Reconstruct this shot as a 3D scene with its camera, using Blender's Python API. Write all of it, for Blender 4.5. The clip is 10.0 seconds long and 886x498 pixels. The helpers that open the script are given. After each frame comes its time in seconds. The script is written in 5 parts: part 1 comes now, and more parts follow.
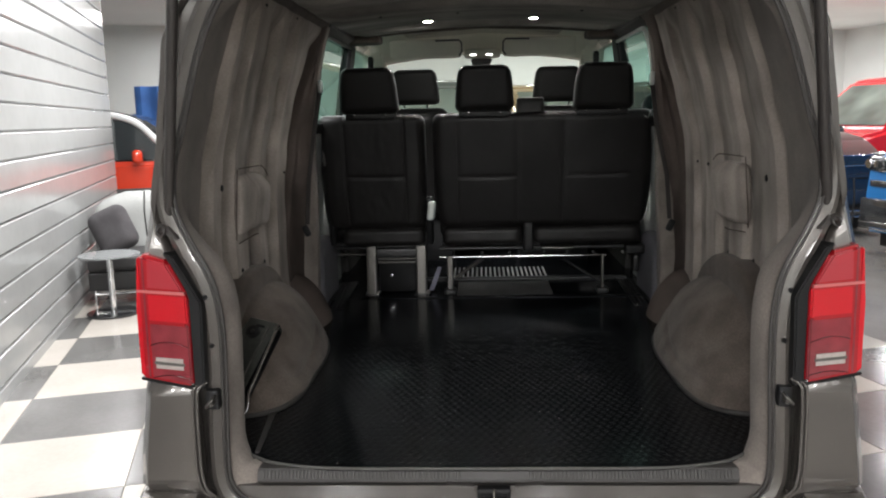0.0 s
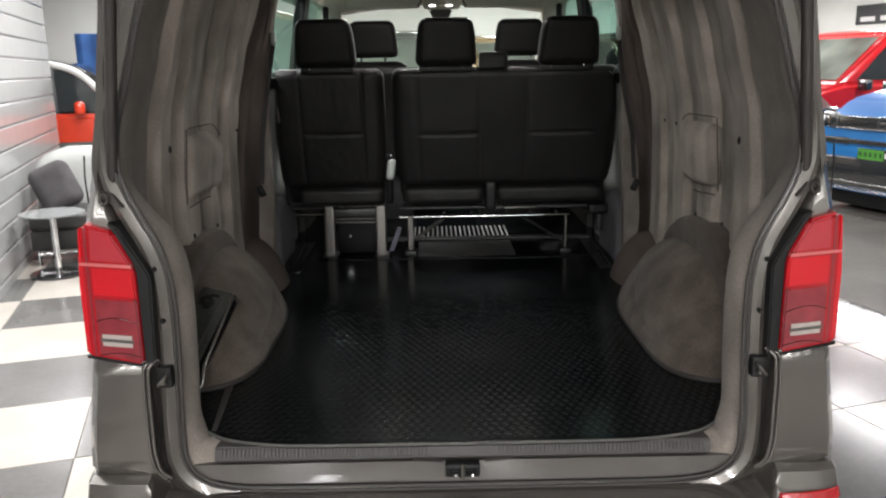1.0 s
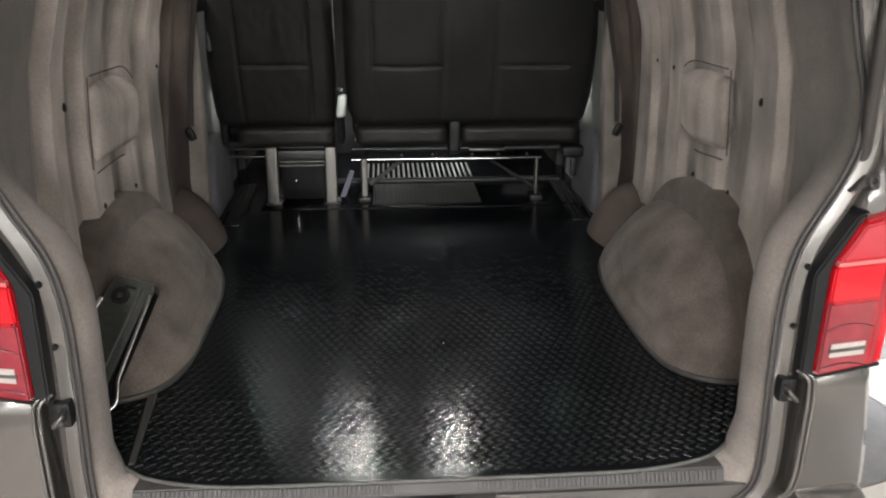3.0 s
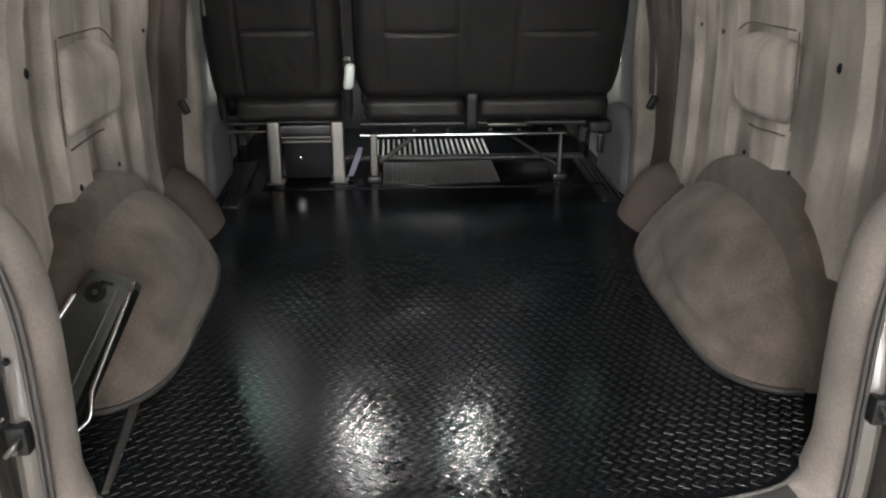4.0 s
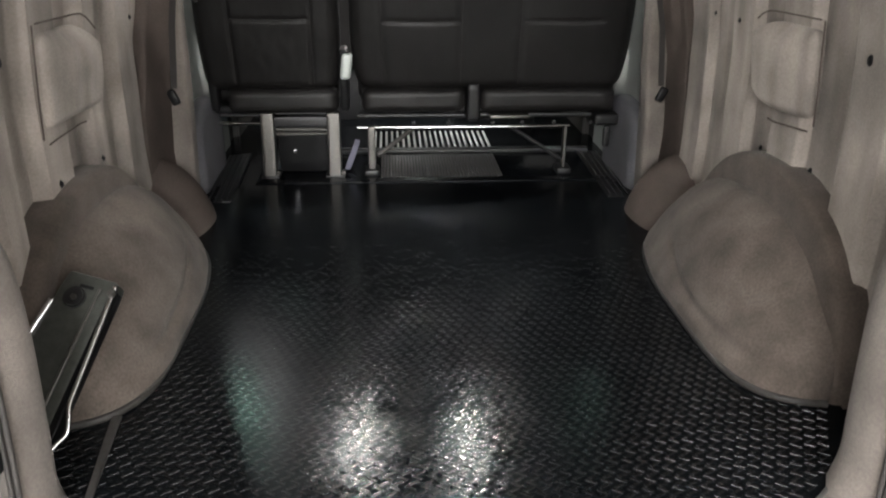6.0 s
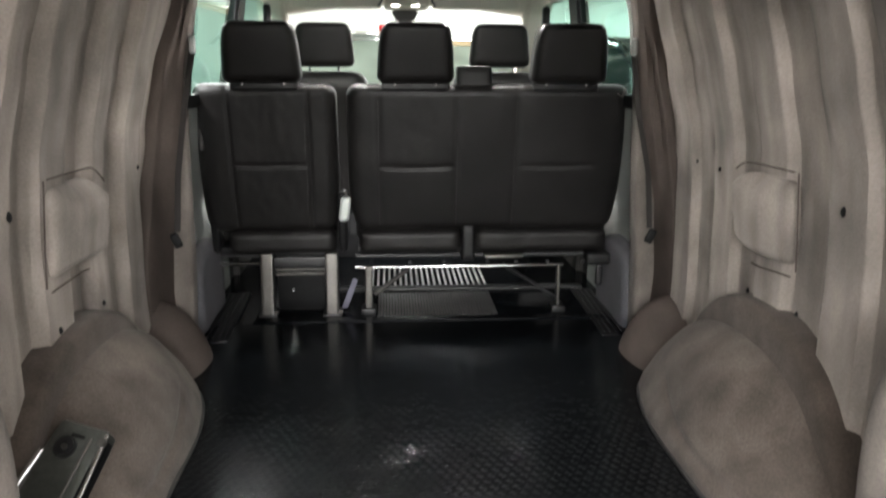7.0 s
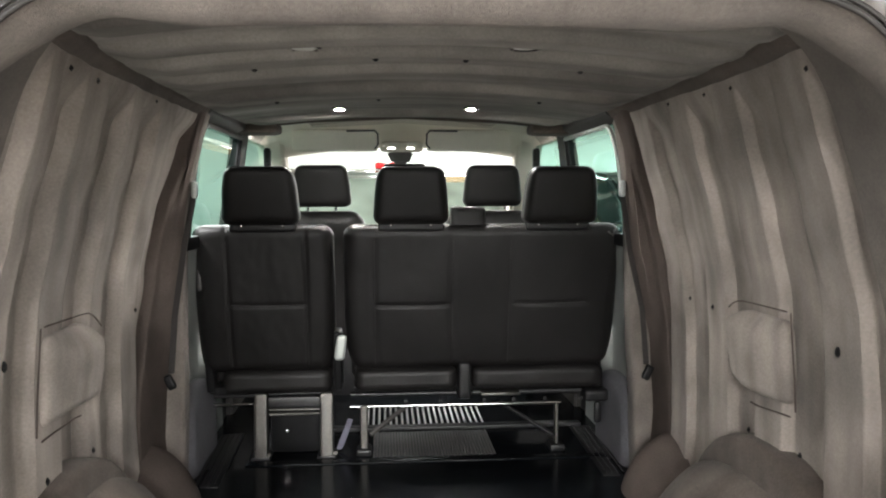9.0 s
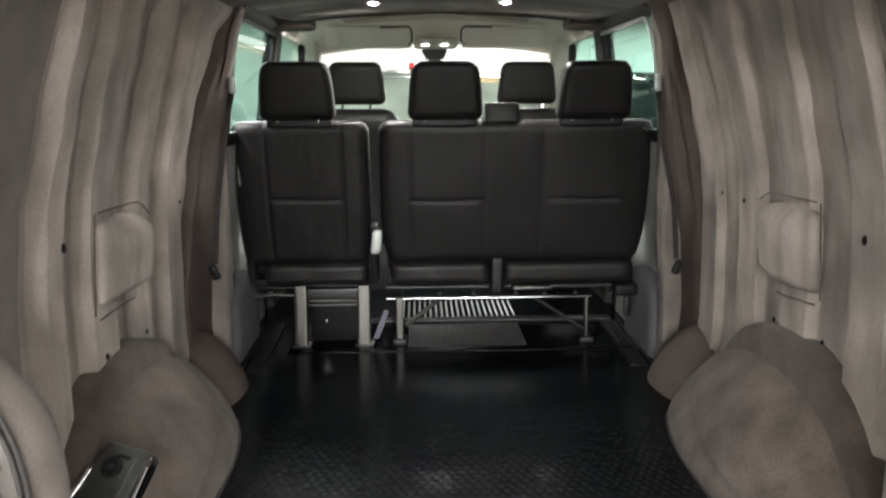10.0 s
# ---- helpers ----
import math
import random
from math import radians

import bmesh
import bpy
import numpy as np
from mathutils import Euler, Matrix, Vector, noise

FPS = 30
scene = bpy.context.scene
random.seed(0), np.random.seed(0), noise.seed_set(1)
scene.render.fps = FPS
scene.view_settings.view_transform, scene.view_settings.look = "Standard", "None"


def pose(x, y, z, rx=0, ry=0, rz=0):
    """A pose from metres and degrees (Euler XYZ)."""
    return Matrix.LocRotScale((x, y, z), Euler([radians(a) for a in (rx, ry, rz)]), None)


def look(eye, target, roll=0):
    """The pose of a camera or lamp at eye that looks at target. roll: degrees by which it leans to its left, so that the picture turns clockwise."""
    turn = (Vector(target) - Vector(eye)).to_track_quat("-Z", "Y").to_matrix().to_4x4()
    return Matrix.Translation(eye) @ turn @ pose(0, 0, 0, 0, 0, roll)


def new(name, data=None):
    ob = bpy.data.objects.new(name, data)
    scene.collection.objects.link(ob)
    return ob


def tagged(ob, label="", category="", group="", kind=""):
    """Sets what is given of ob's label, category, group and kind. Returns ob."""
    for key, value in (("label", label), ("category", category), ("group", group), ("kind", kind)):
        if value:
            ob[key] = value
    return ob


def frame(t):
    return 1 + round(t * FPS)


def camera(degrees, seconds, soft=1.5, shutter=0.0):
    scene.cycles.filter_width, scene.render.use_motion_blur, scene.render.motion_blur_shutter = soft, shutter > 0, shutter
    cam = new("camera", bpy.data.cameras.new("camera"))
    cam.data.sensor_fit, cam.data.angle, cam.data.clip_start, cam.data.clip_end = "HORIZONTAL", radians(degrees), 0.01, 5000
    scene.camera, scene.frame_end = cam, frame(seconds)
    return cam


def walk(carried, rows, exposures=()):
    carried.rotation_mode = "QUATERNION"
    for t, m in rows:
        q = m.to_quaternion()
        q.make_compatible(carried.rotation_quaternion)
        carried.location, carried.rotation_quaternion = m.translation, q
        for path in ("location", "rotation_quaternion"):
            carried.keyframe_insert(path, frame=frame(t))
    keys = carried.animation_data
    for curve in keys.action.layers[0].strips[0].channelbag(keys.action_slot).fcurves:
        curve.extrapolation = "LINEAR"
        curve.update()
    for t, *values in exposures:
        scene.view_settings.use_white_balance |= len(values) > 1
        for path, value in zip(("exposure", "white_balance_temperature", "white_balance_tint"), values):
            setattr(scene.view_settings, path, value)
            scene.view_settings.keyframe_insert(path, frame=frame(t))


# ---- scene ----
cam = camera(58.7, 10.0, 2.0, 0.5)
PATH = [
    (0, (-0.028, -1.914, 1.515), (-0.124, 0.057, 1.186), -1.3),
    (0.5, (-0.038, -1.858, 1.529), (-0.089, 0.105, 1.154), -1.2),
    (1, (-0.059, -1.807, 1.537), (-0.043, 0.141, 1.087), -0.9),
    (1.5, (-0.103, -1.729, 1.583), (-0.008, 0.192, 1.034), -0.5),
    (2, (-0.127, -1.646, 1.607), (0.043, 0.236, 0.95), 0.0),
    (2.5, (-0.109, -1.502, 1.626), (0.068, 0.366, 0.932), 0.4),
    (2.7, (-0.091, -1.45, 1.645), (0.07, 0.423, 0.963), 0.4),
    (4, (-0.111, -1.102, 1.574), (0.011, 0.752, 0.833), 0.2),
    (4.5, (-0.123, -1.028, 1.557), (0.002, 0.804, 0.764), 0.4),
    (5, (-0.122, -0.986, 1.552), (0.008, 0.835, 0.736), 0.6),
    (6.3, (-0.11, -0.996, 1.566), (0.02, 0.872, 0.864), 0.4),
    (6.5, (-0.104, -1.0, 1.58), (0.024, 0.892, 0.947), 0.4),
    (7, (-0.101, -1.014, 1.606), (0.033, 0.929, 1.152), 0.3),
    (7.5, (-0.103, -1.024, 1.628), (0.04, 0.947, 1.321), 0.2),
    (8, (-0.094, -1.026, 1.634), (0.057, 0.957, 1.424), -0.1),
    (8.5, (-0.098, -1.026, 1.639), (0.053, 0.964, 1.506), -0.3),
    (9, (-0.103, -1.024, 1.638), (0.046, 0.967, 1.509), -0.2),
    (9.5, (-0.111, -1.027, 1.62), (0.008, 0.955, 1.377), -0.2),
    (10, (-0.106, -1.081, 1.607), (-0.045, 0.884, 1.24), -0.3),
]
walk(cam, [(t, look(eye, target, roll)) for t, eye, target, roll in PATH],
     [(0.0, 0.25, 6430, 10), (0.5, 0.29, 6300, 10), (1.0, 0.34, 6500, 10), (1.5, 0.48, 6500, 10), (2.0, 0.9, 6500, 10), (2.5, 1.06, 6500, 10), (4.0, 1.4, 6500, 10), (5.0, 1.5, 6500, 10), (6.5, 1.52, 6500, 10), (7.5, 1.55, 6500, 10), (8.5, 1.54, 6500, 10), (9.5, 1.46, 6500, 10), (10.0, 1.46, 6500, 10)])

# ---- world, lights, exposure ----
TH = radians(17.0)                      # the hall is turned against the van
UV = (Vector((math.cos(TH), math.sin(TH), 0)), Vector((-math.sin(TH), math.cos(TH), 0)))


def hall(u, v, z=0.0):
    return UV[0] * u + UV[1] * v + Vector((0, 0, z))


world = bpy.data.worlds.new("world")
world.use_nodes = True
world.node_tree.nodes["Background"].inputs[0].default_value = (0.9, 0.95, 1.0, 1)
world.node_tree.nodes["Background"].inputs[1].default_value = 0.4
scene.world = world


def fill_strip_lamp(u, v, z, width, length, watts):
    data = bpy.data.lights.new("fill_strip", "AREA")
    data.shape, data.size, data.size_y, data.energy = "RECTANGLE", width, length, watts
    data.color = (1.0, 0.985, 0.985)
    ob = new("fill_strip", data)
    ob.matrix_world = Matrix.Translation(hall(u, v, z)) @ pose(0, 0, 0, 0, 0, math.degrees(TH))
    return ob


# unseen strip lamps, added and weighted to fill hall and van: v, then (u, watts)
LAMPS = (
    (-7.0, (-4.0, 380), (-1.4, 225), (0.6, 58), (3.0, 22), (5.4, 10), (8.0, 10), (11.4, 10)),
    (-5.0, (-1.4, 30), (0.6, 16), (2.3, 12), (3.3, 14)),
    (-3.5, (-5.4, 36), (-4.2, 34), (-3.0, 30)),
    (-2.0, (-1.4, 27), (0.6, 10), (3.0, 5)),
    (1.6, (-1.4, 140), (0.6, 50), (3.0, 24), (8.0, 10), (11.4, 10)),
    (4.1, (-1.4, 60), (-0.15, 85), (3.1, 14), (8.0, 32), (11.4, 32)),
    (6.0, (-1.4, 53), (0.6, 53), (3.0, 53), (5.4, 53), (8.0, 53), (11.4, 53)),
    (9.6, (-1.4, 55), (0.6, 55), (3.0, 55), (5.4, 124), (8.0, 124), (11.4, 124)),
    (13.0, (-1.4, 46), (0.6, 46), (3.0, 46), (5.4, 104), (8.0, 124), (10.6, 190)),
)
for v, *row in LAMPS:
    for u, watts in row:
        fill_strip_lamp(u, v + (0.6 if u == -0.15 else 0.0), 3.3, 0.3, 1.7, watts)

# ---- materials ----


def material(name, base, rough=0.5, metal=0.0, coat=0.0, emit=None, grain=None, stain=None, bump=None, spec=0.5, stretch=None, sheen=0.0, blotch=None):
    """grain and stain: (scale, amount); bump: (scale, strength, distance)."""
    m = bpy.data.materials.new(name)
    m.use_nodes = True
    nt = m.node_tree
    p = nt.nodes["Principled BSDF"]
    p.inputs["Base Color"].default_value = (*base, 1)
    p.inputs["Roughness"].default_value = rough
    p.inputs["Metallic"].default_value = metal
    p.inputs["Coat Weight"].default_value = coat
    p.inputs["Coat Roughness"].default_value = 0.04
    p.inputs["Specular IOR Level"].default_value = spec
    p.inputs["Sheen Weight"].default_value = sheen
    if emit:
        p.inputs["Emission Color"].default_value = (*emit[0], 1)
        p.inputs["Emission Strength"].default_value = emit[1]
    coords = nt.nodes.new("ShaderNodeTexCoord")
    last = None
    for what in (grain, stain, blotch):
        if not what:
            continue
        tex = nt.nodes.new("ShaderNodeTexNoise")
        tex.inputs["Scale"].default_value = what[0]
        tex.inputs["Detail"].default_value = 5 if what is grain else 2
        tex.inputs["Roughness"].default_value = 0.6 if what is grain else 0.45
        if stretch and what is stain:
            warp = nt.nodes.new("ShaderNodeMapping")
            warp.inputs["Scale"].default_value = stretch
            nt.links.new(coords.outputs["Object"], warp.inputs["Vector"])
            nt.links.new(warp.outputs["Vector"], tex.inputs["Vector"])
        else:
            nt.links.new(coords.outputs["Object"], tex.inputs["Vector"])
        ramp = nt.nodes.new("ShaderNodeMapRange")
        ramp.inputs["From Min"].default_value, ramp.inputs["From Max"].default_value = 0.3, 0.7
        ramp.inputs["To Min"].default_value, ramp.inputs["To Max"].default_value = 1 - what[1], 1 + what[1]
        nt.links.new(tex.outputs["Fac"], ramp.inputs["Value"])
        if last is None:
            last = ramp.outputs["Result"]
        else:
            mul = nt.nodes.new("ShaderNodeMath")
            mul.operation = "MULTIPLY"
            nt.links.new(last, mul.inputs[0])
            nt.links.new(ramp.outputs["Result"], mul.inputs[1])
            last = mul.outputs["Value"]
    if last is not None:
        scale = nt.nodes.new("ShaderNodeVectorMath")
        scale.operation = "SCALE"
        scale.inputs[0].default_value = base
        nt.links.new(last, scale.inputs["Scale"])
        nt.links.new(scale.outputs["Vector"], p.inputs["Base Color"])
    if bump:
        tex = nt.nodes.new("ShaderNodeTexNoise")
        tex.inputs["Scale"].default_value = bump[0]
        tex.inputs["Detail"].default_value = 4
        nt.links.new(coords.outputs["Object"], tex.inputs["Vector"])
        node = nt.nodes.new("ShaderNodeBump")
        node.inputs["Strength"].default_value = bump[1]
        node.inputs["Distance"].default_value = bump[2]
        nt.links.new(tex.outputs["Fac"], node.inputs["Height"])
        nt.links.new(node.outputs["Normal"], p.inputs["Normal"])
    return m


def glass(name, tint):
    m = bpy.data.materials.new(name)
    m.use_nodes = True
    nt = m.node_tree
    nt.nodes.remove(nt.nodes["Principled BSDF"])
    out = nt.nodes["Material Output"]
    mix = nt.nodes.new("ShaderNodeMixShader")
    clear = nt.nodes.new("ShaderNodeBsdfTransparent")
    clear.inputs[0].default_value = (*tint, 1)
    gloss = nt.nodes.new("ShaderNodeBsdfGlossy")
    gloss.inputs["Roughness"].default_value = 0.02
    fres = nt.nodes.new("ShaderNodeFresnel")
    fres.inputs[0].default_value = 1.45
    nt.links.new(fres.outputs[0], mix.inputs[0])
    nt.links.new(clear.outputs[0], mix.inputs[1])
    nt.links.new(gloss.outputs[0], mix.inputs[2])
    nt.links.new(mix.outputs[0], out.inputs["Surface"])
    return m


CARPET = material("lining_carpet", (0.296, 0.26, 0.233), 1.0, grain=(160, 0.13), stain=(3.4, 0.27), bump=(420, 0.5, 0.002), spec=0.1, sheen=0.1, stretch=(1, 3.6, 0.5), blotch=(6.0, 0.26))
# lining carpet again, darkened to offset the lamp light on the rear pillars
CARPET_EDGE_SHADED = material("shaded_pillar_carpet", (0.176, 0.154, 0.137), 1.0, grain=(160, 0.16), stain=(5, 0.2), bump=(420, 0.6, 0.002), spec=0.1, sheen=0.1, blotch=(14, 0.1))
# same carpet under the roof, its shade and cross bands put into the colour
CARPET_ROOF_SHADED = material("shaded_roof_carpet", (0.226, 0.212, 0.194), 1.0, grain=(160, 0.14), stain=(2.4, 0.4), bump=(420, 0.5, 0.002), spec=0.1, sheen=0.1, stretch=(0.5, 2.6, 1.0), blotch=(9, 0.14))
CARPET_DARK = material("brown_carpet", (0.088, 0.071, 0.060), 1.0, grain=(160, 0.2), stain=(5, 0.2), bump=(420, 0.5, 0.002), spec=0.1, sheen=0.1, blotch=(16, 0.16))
# brown arch carpet, lightened for the light falling on the domes
CARPET_ARCH_LIT = material("lit_arch_carpet", (0.110, 0.0905, 0.0775), 1.0, grain=(160, 0.22), stain=(4, 0.2), bump=(420, 0.5, 0.002), spec=0.1, sheen=0.1, blotch=(11, 0.24))
CARPET_POST = material("dark_brown_carpet", (0.095, 0.077, 0.068), 1.0, grain=(200, 0.16), stain=(6, 0.2), bump=(600, 0.6, 0.002), spec=0.1)
PAINT = material("grey_brown_metallic_paint", (0.092, 0.083, 0.0755), 0.26, 0.4, coat=1.0, grain=(1500, 0.06), stain=(3, 0.04))
PAINT_IN = material("inner_paint", (0.092, 0.084, 0.079), 0.36, 0.35, coat=0.4, stain=(7, 0.1))
SEAL = material("rubber_seal", (0.032, 0.029, 0.027), 0.6, grain=(90, 0.2))
BLACK_PLASTIC = material("black_plastic", (0.010, 0.010, 0.0105), 0.45, grain=(300, 0.15), bump=(500, 0.2, 0.0006), spec=0.22)
STRUT = material("strut_paint", (0.03, 0.026, 0.024), 0.45, 0.1, grain=(200, 0.1))
GREY_PLASTIC = material("grey_plastic", (0.045, 0.0425, 0.04), 0.5, grain=(300, 0.12), bump=(500, 0.25, 0.0006))
STEP_PLASTIC = material("step_plastic", (0.0434, 0.0406, 0.0385), 0.5, grain=(300, 0.12), bump=(500, 0.25, 0.0006), spec=0.3)
RUBBER = material("black_rubber", (0.0042, 0.0050, 0.0060), 0.2, grain=(60, 0.2), stain=(4, 0.25), spec=0.085)
STUD = material("stud_rubber", (0.0045, 0.0052, 0.006), 0.17, grain=(60, 0.2), spec=0.45)
# studs and ridges under the seats: windscreen reflection painted in as pale colour
STUD_LIT = material("lit_stud_rubber", (0.05, 0.05, 0.0485), 0.4, grain=(60, 0.25), stain=(7, 0.3), spec=0.8)
RIDGE_GLINT = material("glinting_ridge", (0.50, 0.50, 0.49), 0.42, 0.85, grain=(70, 0.2))
RUBBER_EDGE = material("grey_rubber_edge", (0.07, 0.068, 0.064), 0.6, grain=(80, 0.2))
LEATHER = material("black_leather", (0.0108, 0.0101, 0.0099), 0.44, grain=(240, 0.15), stain=(6, 0.16), bump=(420, 0.35, 0.0009), spec=0.22)
BELT_CLOTH = material("seat_belt_cloth", (0.03, 0.026, 0.024), 0.85, grain=(300, 0.2))
DEEP_BLACK = material("matt_black_metal", (0.004, 0.004, 0.0045), 0.5, grain=(90, 0.2), spec=0.15)
LILAC = material("pale_lilac_strap", (0.13, 0.125, 0.165), 0.7, grain=(200, 0.15), stain=(20, 0.2))
LEATHER_SEAM = material("seam_thread", (0.010, 0.0095, 0.009), 0.7)
CHROME = material("chrome", (0.75, 0.75, 0.76), 0.12, 1.0)
STEEL = material("brushed_steel", (0.118, 0.113, 0.105), 0.42, 0.8, grain=(120, 0.15))
DARK_STEEL = material("dark_painted_steel", (0.017, 0.017, 0.018), 0.4, 0.3, grain=(90, 0.2))
JACK_PAINT = material("jack_grey_paint", (0.052, 0.055, 0.049), 0.38, 0.2, grain=(80, 0.2), stain=(9, 0.2))
RED_LENS = material("red_lens", (0.30, 0.005, 0.01), 0.12, coat=0.45, grain=(200, 0.05))
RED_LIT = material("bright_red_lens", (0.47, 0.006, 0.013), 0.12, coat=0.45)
RED_DARK = material("dark_red_lens", (0.19, 0.022, 0.03), 0.12, coat=0.45, stain=(20, 0.2))
RED_DEEP = material("deep_red_lens", (0.05, 0.004, 0.006), 0.2, coat=0.3)
RED_MID = material("pinkish_red_lens", (0.34, 0.025, 0.035), 0.12, coat=0.45)
WHITE_LENS = material("clear_lens", (0.34, 0.30, 0.28), 0.14, coat=0.45, grain=(180, 0.1))
PINK_LENS = material("pale_red_strip", (0.5, 0.12, 0.12), 0.15, coat=1.0)
HEADLINER = material("beige_headliner", (0.84, 0.80, 0.70), 0.95, grain=(300, 0.1), stain=(4, 0.06))
SILVER_IN = material("pale_inner_paint", (0.46, 0.49, 0.47), 0.45, 0.2, stain=(5, 0.1))
PANEL_GREY = material("grey_inner_panel", (0.17, 0.168, 0.185), 0.5, 0.1, grain=(80, 0.12), stain=(5, 0.15))
GLASS = glass("green_glass", (0.18, 0.315, 0.265))
WIND_GLASS = glass("windscreen_glass", (0.55, 0.59, 0.55))
TILE_WHITE = material("white_floor_tile", (0.37, 0.345, 0.31), 0.14, bump=(7, 0.03, 0.01), grain=(40, 0.04), stain=(2.5, 0.06), spec=0.35)
# dark tile with a streaked golden reflection painted over its whole colour
TILE_REFLECTION = material("golden_reflection_tile", (0.30, 0.225, 0.12), 0.16, grain=(40, 0.1), stain=(9, 0.42), spec=0.4, stretch=(0.5, 3.5, 1.0), blotch=(5, 0.25))
TILE_DARK = material("dark_grey_floor_tile", (0.108, 0.106, 0.102), 0.15, bump=(7, 0.03, 0.01), grain=(40, 0.08), stain=(2.5, 0.12), spec=0.5)
FLOOR_GREY = material("grey_floor", (0.175, 0.165, 0.15), 0.24, grain=(30, 0.06), stain=(1.5, 0.12))
PLANK = material("white_gloss_plank", (0.30, 0.305, 0.30), 0.17, grain=(14, 0.03), stain=(2, 0.04))
WALL_WHITE = material("white_wall_paint", (0.62, 0.635, 0.615), 0.7, grain=(60, 0.03), stain=(1.2, 0.05))
CEIL = material("ceiling_paint", (0.72, 0.72, 0.70), 0.85, grain=(30, 0.03), stain=(1.0, 0.04))
LED = material("led_diffuser", (0.9, 0.9, 0.9), 0.3, emit=((1.0, 0.97, 0.92), 1150.0))
LED_OFF = material("frosted_diffuser", (0.7, 0.7, 0.68), 0.35)
BLUE_PAINT = material("blue_paint", (0.018, 0.15, 0.40), 0.3, 0.1, coat=0.3, stain=(2, 0.05))
RED_PAINT = material("red_paint", (0.52, 0.015, 0.02), 0.25, coat=0.35, stain=(2, 0.05))
ORANGE_PAINT = material("orange_paint", (0.62, 0.045, 0.016), 0.2, coat=1.0, stain=(2, 0.05))
CAR_BLACK = material("black_car_paint", (0.02, 0.021, 0.023), 0.15, coat=1.0)
CAR_GREY = material("grey_green_car_paint", (0.10, 0.12, 0.115), 0.2, 0.3, coat=1.0)
GOLD_PAINT = material("beige_gold_paint", (0.36, 0.27, 0.16), 0.2, 0.4, coat=1.0)
CAR_GLASS = material("tinted_car_glass", (0.022, 0.028, 0.03), 0.05, spec=0.6)
PALE_GLASS = material("pale_car_glass", (0.11, 0.13, 0.112), 0.05, spec=0.6, stain=(1.6, 0.5))
TRIM = material("pale_trim", (0.62, 0.63, 0.62), 0.35)
TYRE = material("tyre_rubber", (0.013, 0.013, 0.013), 0.75, grain=(50, 0.2))
GREEN_PLATE = material("green_plate", (0.07, 0.26, 0.035), 0.35, grain=(30, 0.05))
PLATE_MARK = material("plate_marks", (0.02, 0.06, 0.02), 0.4)
SOFA_BLACK = material("black_sofa_leather", (0.022, 0.021, 0.021), 0.42, grain=(90, 0.2), bump=(160, 0.4, 0.001))
SOFA_GREY = material("grey_sofa_fabric", (0.27, 0.275, 0.265), 0.9, grain=(160, 0.12), stain=(5, 0.1))
TABLE_TOP = material("grey_glass_top", (0.22, 0.23, 0.23), 0.06, grain=(20, 0.05))
CUSHION = material("charcoal_cushion_fabric", (0.045, 0.042, 0.044), 0.95, grain=(160, 0.25), stain=(8, 0.2), bump=(200, 0.5, 0.002))
BLUE_CLOTH = material("blue_cloth", (0.04, 0.13, 0.38), 0.8, grain=(50, 0.1), stain=(3, 0.2))
SIGN_DARK = material("dark_sign", (0.03, 0.032, 0.036), 0.4, stain=(3, 0.1))
SIGN_PALE = material("pale_sign_marks", (0.6, 0.6, 0.6), 0.5)

# ---- builders ----


def mesh_of(name, verts, faces, mat, sharp=35):
    me = bpy.data.meshes.new(name)
    me.from_pydata([tuple(v) for v in verts], [], faces)
    me.materials.append(mat)
    me.shade_smooth()
    me.set_sharp_from_angle(angle=radians(sharp))
    return me


def thing(name, label, category, loc=(0, 0, 0), group="", kind=""):
    ob = new(name)
    ob.empty_display_size = 0.05
    ob.location = loc
    return tagged(ob, label, category, group, kind)


def world_of(ob):
    if ob.parent is None:
        return ob.matrix_basis.copy()
    return world_of(ob.parent) @ ob.matrix_parent_inverse @ ob.matrix_basis


def hang(ob, parent, label=""):
    if parent is not None:
        ob.parent = parent
        ob.matrix_parent_inverse = world_of(parent).inverted()
    if label:
        ob["label"] = label
    return ob


def raw(name, verts, faces, mat, parent, label="", sharp=35):
    return hang(new(name, mesh_of(name, verts, faces, mat, sharp)), parent, label)


def part(name, bm, mat, parent, label="", sharp=35):
    me = bpy.data.meshes.new(name)
    bmesh.ops.recalc_face_normals(bm, faces=bm.faces)
    bm.to_mesh(me)
    bm.free()
    me.materials.append(mat)
    me.shade_smooth()
    me.set_sharp_from_angle(angle=radians(sharp))
    return hang(new(name, me), parent, label)


def box_bm(size, centre=(0, 0, 0), bevel=0.004, seg=2, m=None):
    bm = bmesh.new()
    bmesh.ops.create_cube(bm, size=1)
    for v in bm.verts:
        v.co = Vector((v.co.x * size[0], v.co.y * size[1], v.co.z * size[2]))
    if bevel:
        bmesh.ops.bevel(bm, geom=bm.edges[:], offset=min(bevel, min(size) * 0.45), segments=seg, affect="EDGES", profile=0.5)
    bm.transform((m if m is not None else Matrix()))
    bmesh.ops.translate(bm, verts=bm.verts, vec=Vector(centre))
    return bm


